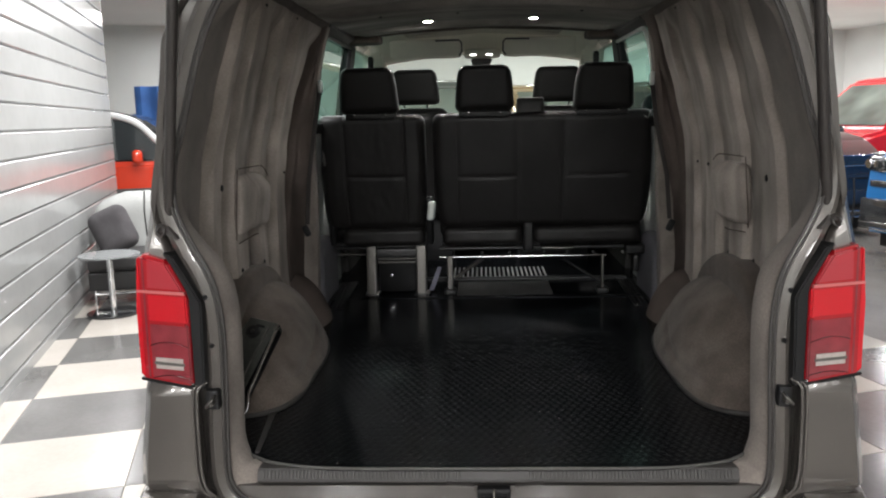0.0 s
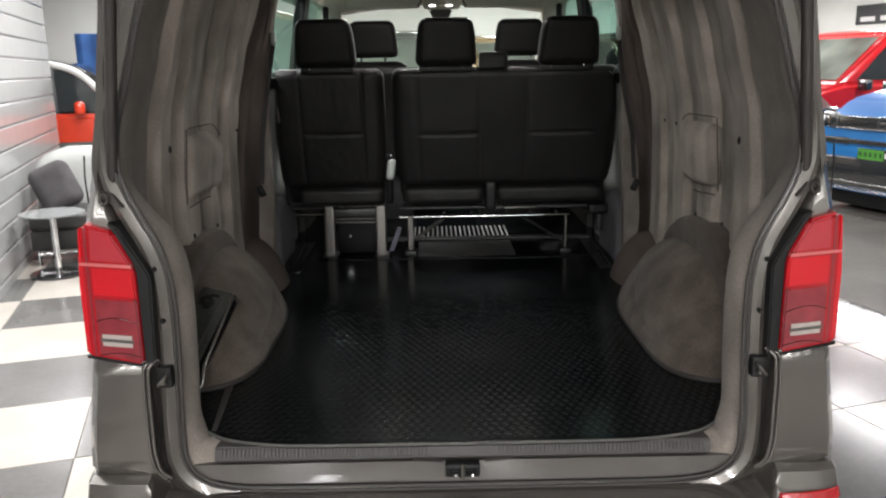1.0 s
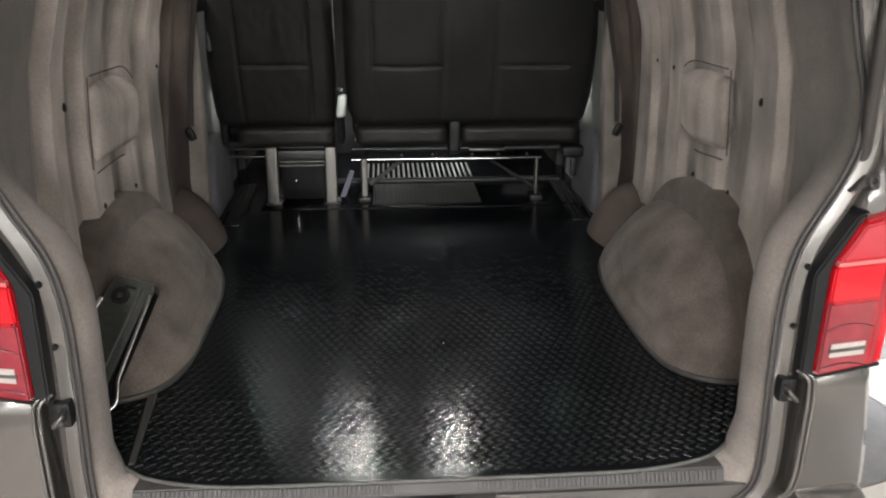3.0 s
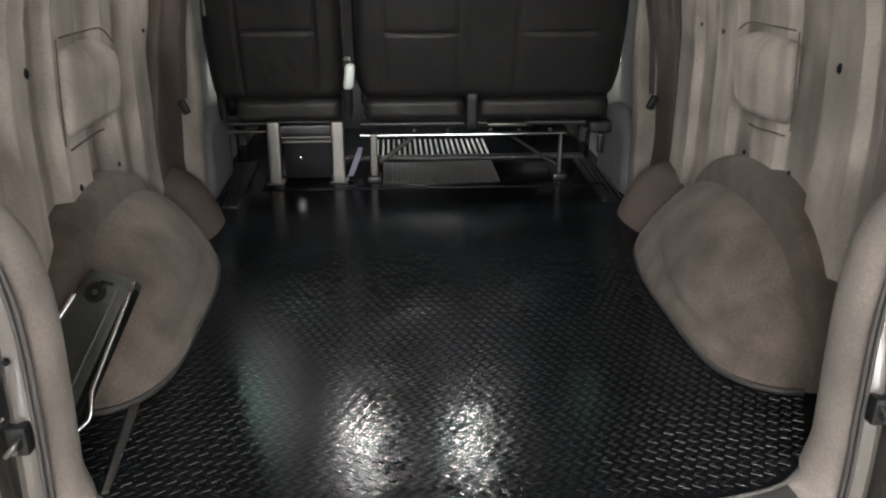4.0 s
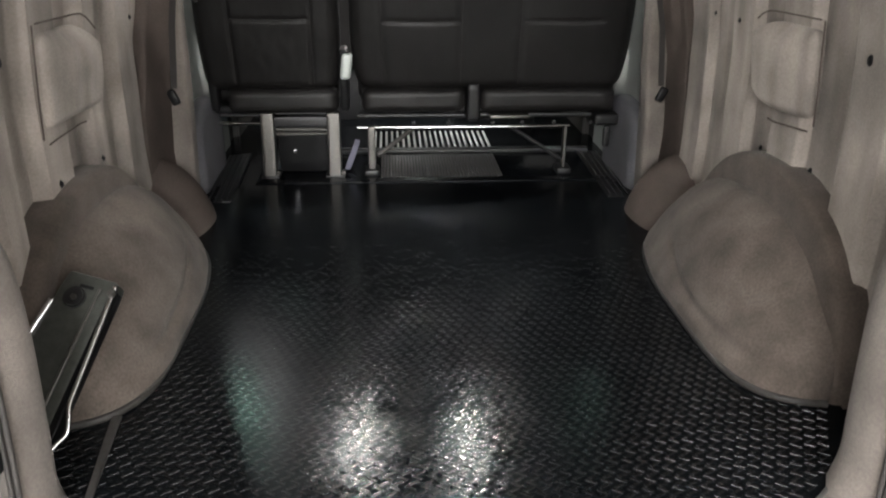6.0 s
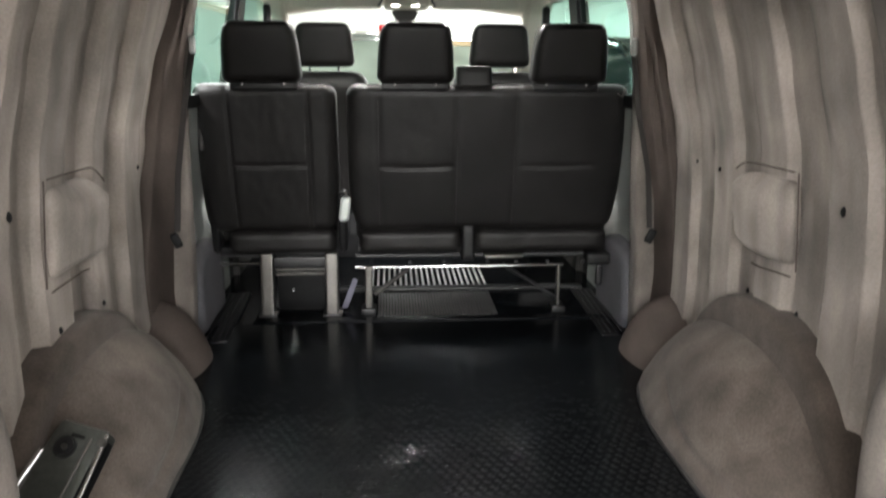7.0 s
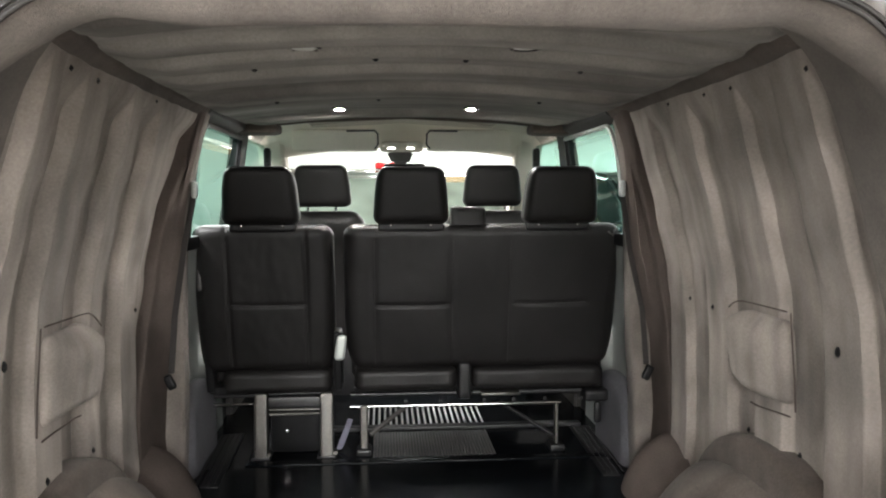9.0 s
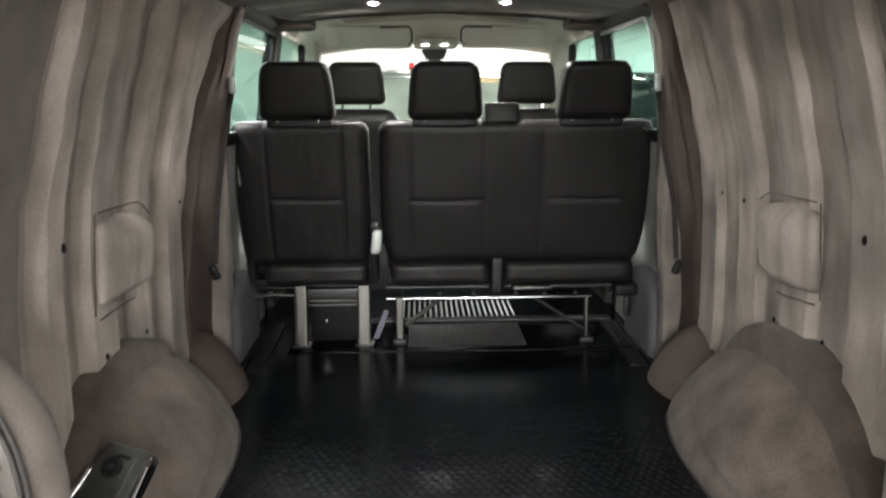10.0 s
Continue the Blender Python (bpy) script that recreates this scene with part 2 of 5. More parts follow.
def soft_bm(size, r, cuts, deform=None):
    """A box with rounded edges, evenly divided so that deform(co) can shape it."""
    bm = bmesh.new()
    bmesh.ops.create_cube(bm, size=2)
    bmesh.ops.subdivide_edges(bm, edges=bm.edges[:], cuts=cuts, use_grid_fill=True)
    half = [s / 2 for s in size]
    for v in bm.verts:
        p = Vector((v.co.x * half[0], v.co.y * half[1], v.co.z * half[2]))
        q = Vector([max(-h + min(r, h), min(h - min(r, h), c)) for c, h in zip(p, half)])
        d = p - q
        if d.length > 1e-7:
            d = d.normalized() * min(r, *half)
        v.co = q + d
        if deform:
            v.co = deform(v.co.copy())
    return bm


def tube_mesh(points, r, sides=10, closed=False):
    """Vertices and faces of a round bar along the points."""
    pts = [Vector(p) for p in points]
    verts, faces, n = [], [], len(pts)
    up = Vector((0.13, 0.21, 0.97))
    for i, p in enumerate(pts):
        a = pts[i - 1] if i or closed else p
        b = pts[(i + 1) % n] if i < n - 1 or closed else p
        t = (b - a).normalized()
        s = t.cross(up)
        if s.length < 0.05:
            s = t.cross(Vector((1, 0, 0)))
        s.normalize()
        w = s.cross(t)
        for k in range(sides):
            ang = 2 * math.pi * k / sides
            verts.append(p + (s * math.cos(ang) + w * math.sin(ang)) * r)
    for i in range(n if closed else n - 1):
        j = (i + 1) % n
        for k in range(sides):
            l = (k + 1) % sides
            faces.append((i * sides + k, i * sides + l, j * sides + l, j * sides + k))
    if not closed:
        faces.append(tuple(range(sides))[::-1])
        faces.append(tuple((n - 1) * sides + k for k in range(sides)))
    return verts, faces


def tube(name, points, r, mat, parent, label="", sides=10, closed=False):
    v, f = tube_mesh(points, r, sides, closed)
    return raw(name, v, f, mat, parent, label, 50)


def rounded_path(points, radius, steps=5):
    pts = [Vector(p) for p in points]
    out = [pts[0]]
    for a, b, c in zip(pts, pts[1:], pts[2:]):
        d1, d2 = (a - b), (c - b)
        r = min(radius, d1.length / 2.1, d2.length / 2.1)
        p, q = b + d1.normalized() * r, b + d2.normalized() * r
        for k in range(steps + 1):
            t = k / steps
            out.append(p * (1 - t) ** 2 + b * 2 * t * (1 - t) + q * t * t)
    out.append(pts[-1])
    return out


def disc_bm(r, depth, seg=24, bevel=0.0, m=None):
    bm = bmesh.new()
    bmesh.ops.create_cone(bm, cap_ends=True, segments=seg, radius1=r, radius2=r, depth=depth)
    if bevel:
        bmesh.ops.bevel(bm, geom=[e for e in bm.edges if abs(e.verts[0].co.z - e.verts[1].co.z) < 1e-6], offset=bevel, segments=2, affect="EDGES")
    if m is not None:
        bm.transform(m)
    return bm


def prism_bm(outline, axis, lo, hi, bevel=0.0, seg=2):
    """Extrudes an outline of 2D points along x, y or z."""
    bm = bmesh.new()

    def at(p, w):
        return {"x": (w, p[0], p[1]), "y": (p[0], w, p[1]), "z": (p[0], p[1], w)}[axis]

    low = [bm.verts.new(at(p, lo)) for p in outline]
    high = [bm.verts.new(at(p, hi)) for p in outline]
    bm.faces.new(low)
    bm.faces.new(high[::-1])
    n = len(outline)
    for i in range(n):
        bm.faces.new((low[i], high[i], high[(i + 1) % n], low[(i + 1) % n]))
    bmesh.ops.recalc_face_normals(bm, faces=bm.faces)
    if bevel:
        bmesh.ops.bevel(bm, geom=bm.edges[:], offset=bevel, segments=seg, affect="EDGES")
    return bm


def grid(name, nu, nv, fn, mat, parent, label="", thick=0.0, sharp=40):
    """A sheet from fn(a, b), a and b from 0 to 1, given a thickness along its normals."""
    pts = [[Vector(fn(i / nu, j / nv)) for j in range(nv + 1)] for i in range(nu + 1)]
    verts = [p for row in pts for p in row]
    faces = [(i * (nv + 1) + j, (i + 1) * (nv + 1) + j, (i + 1) * (nv + 1) + j + 1, i * (nv + 1) + j + 1) for i in range(nu) for j in range(nv)]
    ob = raw(name, verts, faces, mat, parent, label, sharp)
    if thick:
        mod = ob.modifiers.new("thickness", "SOLIDIFY")
        mod.thickness, mod.offset = abs(thick), (1 if thick > 0 else -1)
    return ob


def interp(table, v):
    if v <= table[0][0]:
        return table[0][1]
    for (a, p), (b, q) in zip(table, table[1:]):
        if v <= b:
            t = (v - a) / (b - a)
            t = t * t * (3 - 2 * t) * 0.35 + t * 0.65
            return p + (q - p) * t
    return table[-1][1]


def smoothstep(a, b, v):
    t = max(0.0, min(1.0, (v - a) / (b - a)))
    return t * t * (3 - 2 * t)


def resample(points, n):
    """n + 1 points at even steps along a soft curve through the given ones."""
    pts = [Vector((*p, 0)) for p in points]
    dense = []
    for i in range(len(pts) - 1):
        p0, p1, p2, p3 = pts[max(i - 1, 0)], pts[i], pts[i + 1], pts[min(i + 2, len(pts) - 1)]
        for k in range(12):
            t = k / 12
            dense.append(0.5 * ((2 * p1) + (p2 - p0) * t + (2 * p0 - 5 * p1 + 4 * p2 - p3) * t * t + (3 * p1 - p0 - 3 * p2 + p3) * t ** 3))
    dense.append(pts[-1])
    lengths = [0.0]
    for a, b in zip(dense, dense[1:]):
        lengths.append(lengths[-1] + (b - a).length)
    out, j = [], 0
    for k in range(n + 1):
        s = lengths[-1] * k / n
        while j < len(dense) - 2 and lengths[j + 1] < s:
            j += 1
        t = (s - lengths[j]) / max(lengths[j + 1] - lengths[j], 1e-9)
        p = dense[j].lerp(dense[j + 1], min(1, t))
        out.append((p.x, p.y))
    return out

# ---- the van: setting of the whole walk ----
FLOOR_Z = 0.594
van = thing("van", "grey-brown metallic panel van with its tailgate raised", "van")

# right half of the rear opening's seal, from the sill's middle up to the roof's middle, as x and z
SEAL_HALF = [(0, 0.488), (0.45, 0.489), (0.59, 0.495), (0.66, 0.515), (0.70, 0.56), (0.706, 0.65), (0.70, 0.80), (0.696, 0.97), (0.704, 1.07),
             (0.724, 1.14), (0.762, 1.215), (0.793, 1.29), (0.798, 1.345), (0.788, 1.42), (0.765, 1.49), (0.712, 1.67), (0.665, 1.78),
             (0.605, 1.855), (0.535, 1.902), (0.43, 1.922), (0.25, 1.93), (0, 1.933)]
N_LOOP = 110
LOOP = resample(SEAL_HALF, N_LOOP)
NORMAL = []
for i in range(N_LOOP + 1):
    a, b = LOOP[max(i - 1, 0)], LOOP[min(i + 1, N_LOOP)]
    t = Vector((b[0] - a[0], b[1] - a[1])).normalized()
    NORMAL.append((t.y, -t.x))
NORMAL[0], NORMAL[-1] = (0, -1), (0, 1)


def wall_x(z, y=1.0):
    x = interp([(0.58, 0.872), (0.9, 0.888), (1.2, 0.886), (1.4, 0.872), (1.6, 0.828), (1.8, 0.772), (1.95, 0.722)], z)
    return x - 0.03 * (1 - smoothstep(0.3, 0.85, y)) * smoothstep(1.0, 1.9, z) - 0.012 * (1 - smoothstep(0.3, 0.8, y))


def roof_z(x):
    return 2.0 - 0.055 * (x / 0.74) ** 2


def outer_x(z):
    return interp([(0.5, 0.948), (0.62, 0.94), (0.85, 0.912), (1.05, 0.906), (1.2, 0.898), (1.32, 0.874), (1.48, 0.846), (1.7, 0.822), (1.85, 0.775), (2.0, 0.70)], z)


def off(i, d):
    (x, z), (nx, nz) = LOOP[i], NORMAL[i]
    return x + nx * d, z + nz * d


def carpet_ring(i, k):
    x, z = LOOP[i]
    low = 1 - smoothstep(1.08, 1.3, z)
    top = smoothstep(1.72, 1.9, z)
    rows = ((0.004, 0.004, 0.004, 0.046), (-0.006, 0.004, -0.012, 0.06), (-0.016, 0.006, -0.034, 0.085), (-0.02, 0.012, -0.046, 0.112),
            (-0.017, 0.02, -0.046, 0.132), (0.0, 0.035, -0.03, 0.165))
    if k < len(rows):
        dl, dm, dt, y = rows[k]
        corner = 1 - 0.62 * smoothstep(0.34, 0.54, x) 
        d = (dl * low + dm * (1 - low)) * (1 - top) + dt * top * corner
        px, pz = off(i, d)
        rise = (0.0, 0.4, 0.8, 1.0, 1.0, 0.95)[k] * (1 - smoothstep(0.56, 0.68, z))
        pz += max(0.0, (0.598 if k < 4 else 0.588) - pz) * rise
        px -= 0.022 * rise * smoothstep(0.62, 0.69, x)
        return px, y, pz
    y = (0.26, 0.40)[k - len(rows)]
    px, pz = off(i, 0.03 if k == 6 else 0.06)
    side = Vector((wall_x(z, y) - (0.012 if k == 6 else -0.002), y, z if z > 0.59 else 0.588))
    over = Vector((x, y, roof_z(x) - (0.02 if k == 6 else -0.004)))
    return tuple(side.lerp(over, top))


def paint_ring(i, k):
    x, z = LOOP[i]
    top = smoothstep(1.70, 1.86, z)
    bottom = 1 - smoothstep(0.50, 0.57, z)
    flange = ((0.004, 0.046), (0.02, 0.040), (0.036, 0.030), (0.048, 0.034), (0.054, 0.068))
    if k < len(flange):
        px, pz = off(i, flange[k][0])
        return px, flange[k][1], pz
    k -= len(flange)
    xo = outer_x(z)
    yr = interp([(0.5, -0.006), (0.84, -0.004), (0.86, 0.02), (1.17, 0.02), (1.24, 0.03), (1.9, 0.05)], z)
    xi = interp([(0.5, 0.77), (0.83, 0.772), (1.08, 0.772), (1.18, 0.82), (1.26, 0.845), (1.32, 0.852), (1.48, 0.826), (1.7, 0.80), (1.9, 0.75)], z)
    side = ((xi - 0.003, 0.072), (xi, yr + 0.008), (xi + 0.008, yr), (xo - 0.03, yr - 0.002), (xo - 0.008, yr + 0.02), (xo, yr + 0.09), (max(xo + 0.012, wall_x(z, 0.5) + 0.07), 0.5))[k]
    away = ((0.062, 0.06), (0.066, 0.04), (0.075, 0.034), (0.085, 0.034), (0.095, 0.045), (0.11, 0.075), (0.15, 0.10))[k]
    ax, az = off(i, away[0])
    dx, dz = off(i, 0.06 + 0.006 * k)
    p = Vector((side[0], side[1], z)).lerp(Vector((ax, away[1], az)), top)
    return tuple(p.lerp(Vector((dx, 0.05 + 0.01 * k, dz)), bottom))


def half_loft(name, ring, count, first, mat, parent, label="", sharp=40):
    """Both halves of a band that runs round the rear opening."""
    verts, faces = [], []
    for s in (1, -1):
        base = len(verts)
        for i in range(first, N_LOOP + 1):
            for k in range(count):
                x, y, z = ring(i, k)
                verts.append((s * x, y, z))
        for i in range(N_LOOP - first):
            for k in range(count - 1):
                a = base + i * count + k
                f = (a, a + 1, a + count + 1, a + count)
                faces.append(f if s > 0 else f[::-1])
    return raw(name, verts, faces, mat, parent, label, sharp)


first_side = next(i for i, p in enumerate(LOOP) if p[0] > 0.628)
half_loft("opening_lining", carpet_ring, 8, first_side, CARPET_EDGE_SHADED, van, "grey-brown carpet wrapped over the rear pillars and header", 60)
half_loft("rear_frame", paint_ring, 12, 0, PAINT, van, "painted rear frame with a gutter beside the seal", 40)
for d, r in ((0.0, 0.0045), (0.011, 0.0038)):
    ring = []
    for i in range(N_LOOP + 1):
        x, z = off(i, d)
        ring.append((x, 0.038, z))
    tube("door_seal", ring[1:] + [(-x, y, z) for x, y, z in ring[::-1][1:-1]], r, SEAL, van, "ribbed rubber door seal", 8, True)

# sill: striped step plate, painted ledge, lock
part("step_plate", prism_bm([(0.060, 0.600), (0.044, 0.5985), (0.031, 0.570), (0.04, 0.558), (0.12, 0.55), (0.12, 0.592)], "x", -0.634, 0.634, 0.003), STEP_PLASTIC, van, "dark ribbed plastic step plate")
verts, faces = [], []
for j in range(128):
    x = -0.615 + j * 1.23 / 127
    if abs(x) < 0.09:
        continue
    b = len(verts)
    for dx in (-0.0022, 0.0022):
        verts += [(x + dx, 0.043, 0.5968), (x + dx * 0.4, 0.0395, 0.593), (x + dx * 0.4, 0.0315, 0.576), (x + dx, 0.034, 0.573)]
    faces += [(b, b + 1, b + 5, b + 4), (b + 1, b + 2, b + 6, b + 5), (b + 2, b + 3, b + 7, b + 6), (b, b + 3, b + 2, b + 1), (b + 4, b + 5, b + 6, b + 7)]
tagged(raw("plate_ribs", verts, faces, STEP_PLASTIC, van), kind="stuff")
sill_edge = [off(i, -0.004) for i in range(N_LOOP // 2) if LOOP[i][1] < 0.572 and off(i, -0.004)[0] < 0.70]
sill_outline = [(-x, z) for x, z in sill_edge[::-1] if x > 0.001] + sill_edge
part("sill", prism_bm(sill_outline, "y", 0.044, 0.12), PAINT_IN, van, "painted sill below the step plate")
lock = part("lock", soft_bm((0.088, 0.03, 0.036), 0.006, 6), BLACK_PLASTIC, van, "black sill lock with two slots")
lock.data.transform(Matrix.Translation((-0.003, 0.022, 0.540)))
for x in (-0.024, 0.018):
    part("slot", box_bm((0.028, 0.012, 0.016), (x, 0.009, 0.538), 0.003), DEEP_BLACK, lock)
    part("screw", disc_bm(0.0035, 0.01, 10, 0.001, pose(x + 0.004, 0.004, 0.532, 90)), CHROME, lock)
part("pin", disc_bm(0.0055, 0.040, 12, 0.001, pose(-0.003, 0.004, 0.541)), STEEL, lock)
for s in (1, -1):
    part("sill_wedge", prism_bm([(s * 0.055, 0.562), (s * 0.13, 0.5685), (s * 0.10, 0.560), (s * 0.055, 0.545)], "y", 0.014, 0.04, 0.002), PAINT_IN, van)

# strikers, holes and gas struts beside the opening; black discs stand for the holes' dark
for s in (1, -1):
    striker = part("striker", soft_bm((0.034, 0.03, 0.055), 0.006, 4), BLACK_PLASTIC, van, "black door striker with steel pin")
    striker.data.transform(Matrix.Translation((s * 0.733, 0.03, 0.802)))
    part("pin", disc_bm(0.007, 0.03, 12, 0.002, pose(s * 0.731, 0.01, 0.797, 90)), STEEL, striker)
    for dx, r in ((0.0, 0.0042), (0.0115, 0.0036)):
        tube("pressed_lip", rounded_path([(s * (0.742 + dx), 0.012, 0.853), (s * (0.762 + dx), -0.006, 0.842), (s * (0.766 + dx), -0.008, 0.78), (s * (0.766 + dx), -0.010, 0.62), (s * (0.758 + dx), -0.008, 0.565), (s * (0.735 + dx), 0.0, 0.54)], 0.02), r, PAINT, van, "raised painted lip beside the door channel", 8)
    part("channel_strip", box_bm((0.013, 0.012, 0.27), (s * 0.7515, 0.052, 0.695), 0.003), BLACK_PLASTIC, van, "black strip in the door channel")
    tube("striker_loop", rounded_path([(s * 0.724, 0.012, 0.815), (s * 0.724, -0.008, 0.812), (s * 0.742, -0.010, 0.792), (s * 0.742, 0.012, 0.788)], 0.008), 0.0045, STEEL, striker, "steel loop")
    for z, x in ((1.074, 0.737), (0.945, 0.728)):
        part("hole_disc", disc_bm(0.0065, 0.008, 12, 0.002, pose(s * x, 0.029, z, 90)), DEEP_BLACK, van)
    strut = tube("gas_strut", [(s * 0.826, 0.056, 1.262), (s * 0.708, -0.10, 1.86)], 0.0135, STRUT, van, "dark gas strut of the tailgate", 16)
    tube("rod", [(s * 0.708, -0.10, 1.86), (s * 0.675, -0.15, 2.03)], 0.007, STEEL, strut)
    part("ball_joint", soft_bm((0.034, 0.03, 0.026), 0.012, 6), STRUT, strut).data.transform(Matrix.Translation((s * 0.836, 0.04, 1.252)))
    tube("clip_ring", [pose(s * 0.833, 0.018, 1.248, 70, 0, s * 20) @ Vector((0.012 * math.cos(k * math.pi / 10), 0.012 * math.sin(k * math.pi / 10), 0)) for k in range(20)], 0.0035, STRUT, strut, "dark clip ring at the strut's foot", 8, True)
    part("strut_bracket", prism_bm([(s * 0.792, 1.226), (s * 0.818, 1.262), (s * 0.826, 1.240)] if s > 0 else [(s * 0.826, 1.240), (s * 0.818, 1.262), (s * 0.792, 1.226)], "y", 0.020, 0.05, 0.002), STRUT, strut, "dark wedge-shaped bracket")
    tube("bracket", [(s * 0.868, 0.02, 1.35), (s * 0.872, 0.02, 1.30), (s * 0.87, 0.02, 1.24)], 0.002, BLACK_PLASTIC, van)


# tail lights
def tail_light(s):
    out = [(0.770, 1.085), (0.815, 1.175), (0.888, 1.196), (0.905, 1.05), (0.906, 0.872), (0.770, 0.844)]

    def flip(points):
        pts = [(s * x, z) for x, z in points]
        return pts if s > 0 else pts[::-1]

    lamp = part("tail_light", prism_bm(flip(out), "y", -0.010, 0.075, 0.010, 3), RED_LENS, van, "red tail light with a clear reversing segment")
    part("upper_lens", prism_bm(flip([(0.778, 1.097), (0.818, 1.170), (0.868, 1.184), (0.872, 1.106)]), "y", -0.0116, 0.0, 0.004), RED_MID, lamp, "pinkish upper segment")
    part("brake_band", prism_bm(flip([(0.772, 1.087), (0.872, 1.096), (0.873, 1.022), (0.771, 1.012)]), "y", -0.0118, 0.0, 0.004), RED_LIT, lamp, "brighter red band")
    part("light_strip", prism_bm(flip([(0.775, 1.096), (0.896, 1.105), (0.897, 1.098), (0.774, 1.088)]), "y", -0.0128, 0.0, 0.0008), PINK_LENS, lamp, "thin pale strip")
    lower = part("turn_lens", prism_bm(flip([(0.771, 1.010), (0.873, 1.020), (0.874, 0.874), (0.771, 0.852)]), "y", -0.0114, 0.0, 0.004), RED_DARK, lamp, "dark red lower segment")
    part("reversing_lens", prism_bm(flip([(0.786, 0.926), (0.864, 0.933), (0.864, 0.896), (0.786, 0.888)]), "y", -0.0132, -0.004, 0.004), WHITE_LENS, lower, "clear reversing segment")
    part("dark_strip", prism_bm(flip([(0.872, 1.184), (0.881, 1.187), (0.884, 0.876), (0.875, 0.873)]), "y", -0.0108, 0.0, 0.002), RED_DARK, lamp)
    part("edge_glow", prism_bm(flip([(0.883, 1.186), (0.891, 1.188), (0.902, 1.05), (0.902, 0.880), (0.886, 0.876)]), "y", -0.0112, 0.0, 0.004), RED_LIT, lamp, "bright red outer edge")
    part("housing", prism_bm(flip([(0.738, 1.065), (0.762, 1.11), (0.806, 1.186), (0.83, 1.196), (0.815, 1.172), (0.771, 1.084), (0.771, 0.842), (0.744, 0.835)]), "y", 0.0, 0.08, 0.004), BLACK_PLASTIC, lamp, "black lamp housing")
    # strip added as the gap's shade below the lamp; covers a paint glint
    part("gap_strip", prism_bm(flip([(0.768, 0.845), (0.907, 0.873), (0.907, 0.865), (0.768, 0.836)]), "y", -0.003, 0.07, 0.002), BLACK_PLASTIC, lamp, "black strip for the dark gap under the lamp")
    part("lens_bar", prism_bm(flip([(0.787, 0.903), (0.863, 0.911), (0.863, 0.9185), (0.787, 0.910)]), "y", -0.0142, -0.010, 0.0), STEEL, lower, "greyer strip across the reversing segment")
    for z, rise in ((0.952, 0.016), (0.868, 0.012)):
        tube("lens_line", [(s * (0.774 + 0.096 * k / 8), -0.0125, z + rise * math.sin(k / 8 * 2.6)) for k in range(9)], 0.0012, RED_DEEP, lower)
    return lamp


tail_light(1), tail_light(-1)


# bumper
def bumper(a, b):
    x = -0.962 + 1.924 * a
    ax = abs(x)
    mid = ((0.07, 0.478), (0.01, 0.474), (-0.055, 0.468), (-0.085, 0.452), (-0.094, 0.42), (-0.09, 0.33), (-0.06, 0.24))
    end = ((0.07, 0.555), (0.0, 0.552), (-0.028, 0.54), (-0.045, 0.50), (-0.055, 0.45), (-0.055, 0.36), (-0.04, 0.24))
    t = smoothstep(0.758, 0.786, ax)
    f = b * (len(mid) - 1)
    k = min(int(f), len(mid) - 2)
    f -= k

    def on(table):
        return Vector(table[k]).lerp(Vector(table[k + 1]), f)

    p = on(mid).lerp(on(end), t)
    wrap = max(0.0, (ax - 0.86) / 0.102)
    return x, p.x + 0.02 * wrap ** 2 + 0.35 * max(0.0, (ax - 0.935) / 0.027) ** 2, p.y


grid("bumper", 260, 30, bumper, PAINT, van, "grey-brown rear bumper", 0, 24)
for s in (1, -1):
    def reflector(a, b, s=s):
        x = 0.782 + 0.148 * a
        wrap = max(0.0, (x - 0.86) / 0.102)
        z = 0.464 + 0.018 * a + (0.029 - 0.006 * a) * b
        return s * x, -0.062 + 0.012 * b + 0.02 * wrap ** 2 + 0.006 * (2 * a - 1) ** 4, z
    grid("reflector", 16, 6, reflector, RED_LENS, van, "red reflector in the bumper corner", 0.006)

# outer skin that closes the van
for s in (1, -1):
    def skin(a, b, s=s):
        z = 0.32 + 1.62 * b
        return s * max(outer_x(max(z, 0.5)) + 0.014, wall_x(z) + 0.075), 0.49 + 1.33 * a, z
    grid("body_side", 6, 24, skin, PAINT, van, "", 0.004)
    part("door_skin", box_bm((0.02, 2.45, 1.16), (s * 0.93, 3.03, 0.89), 0.006), PAINT, van)
part("roof_skin", prism_bm([(-0.80, 1.93), (-0.72, 2.02), (0, 2.065), (0.72, 2.02), (0.80, 1.93), (0.72, 2.005), (0, 2.05), (-0.72, 2.005)], "y", 0.1, 3.7), PAINT, van)
part("underbody", box_bm((1.84, 4.3, 0.06), (0, 2.2, 0.40), 0.02), DARK_STEEL, van)
for y in (0.95, 3.95):
    for s in (1, -1):
        tyre = part("tyre", disc_bm(0.34, 0.22, 32, 0.03, pose(s * 0.82, y, 0.34, 0, 90, 0)), TYRE, van)
        part("rim", disc_bm(0.22, 0.23, 24, 0.01, pose(s * 0.82, y, 0.34, 0, 90, 0)), STEEL, tyre)

part("bonnet", prism_bm([(4.22, 0.36), (4.22, 1.10), (4.62, 1.03), (4.88, 0.90), (4.97, 0.70), (4.96, 0.36)], "x", -0.90, 0.90, 0.05, 3), PAINT, van, "grey-brown bonnet and nose")

# raised tailgate
gate_m = pose(0, -0.02, 1.99, -14)
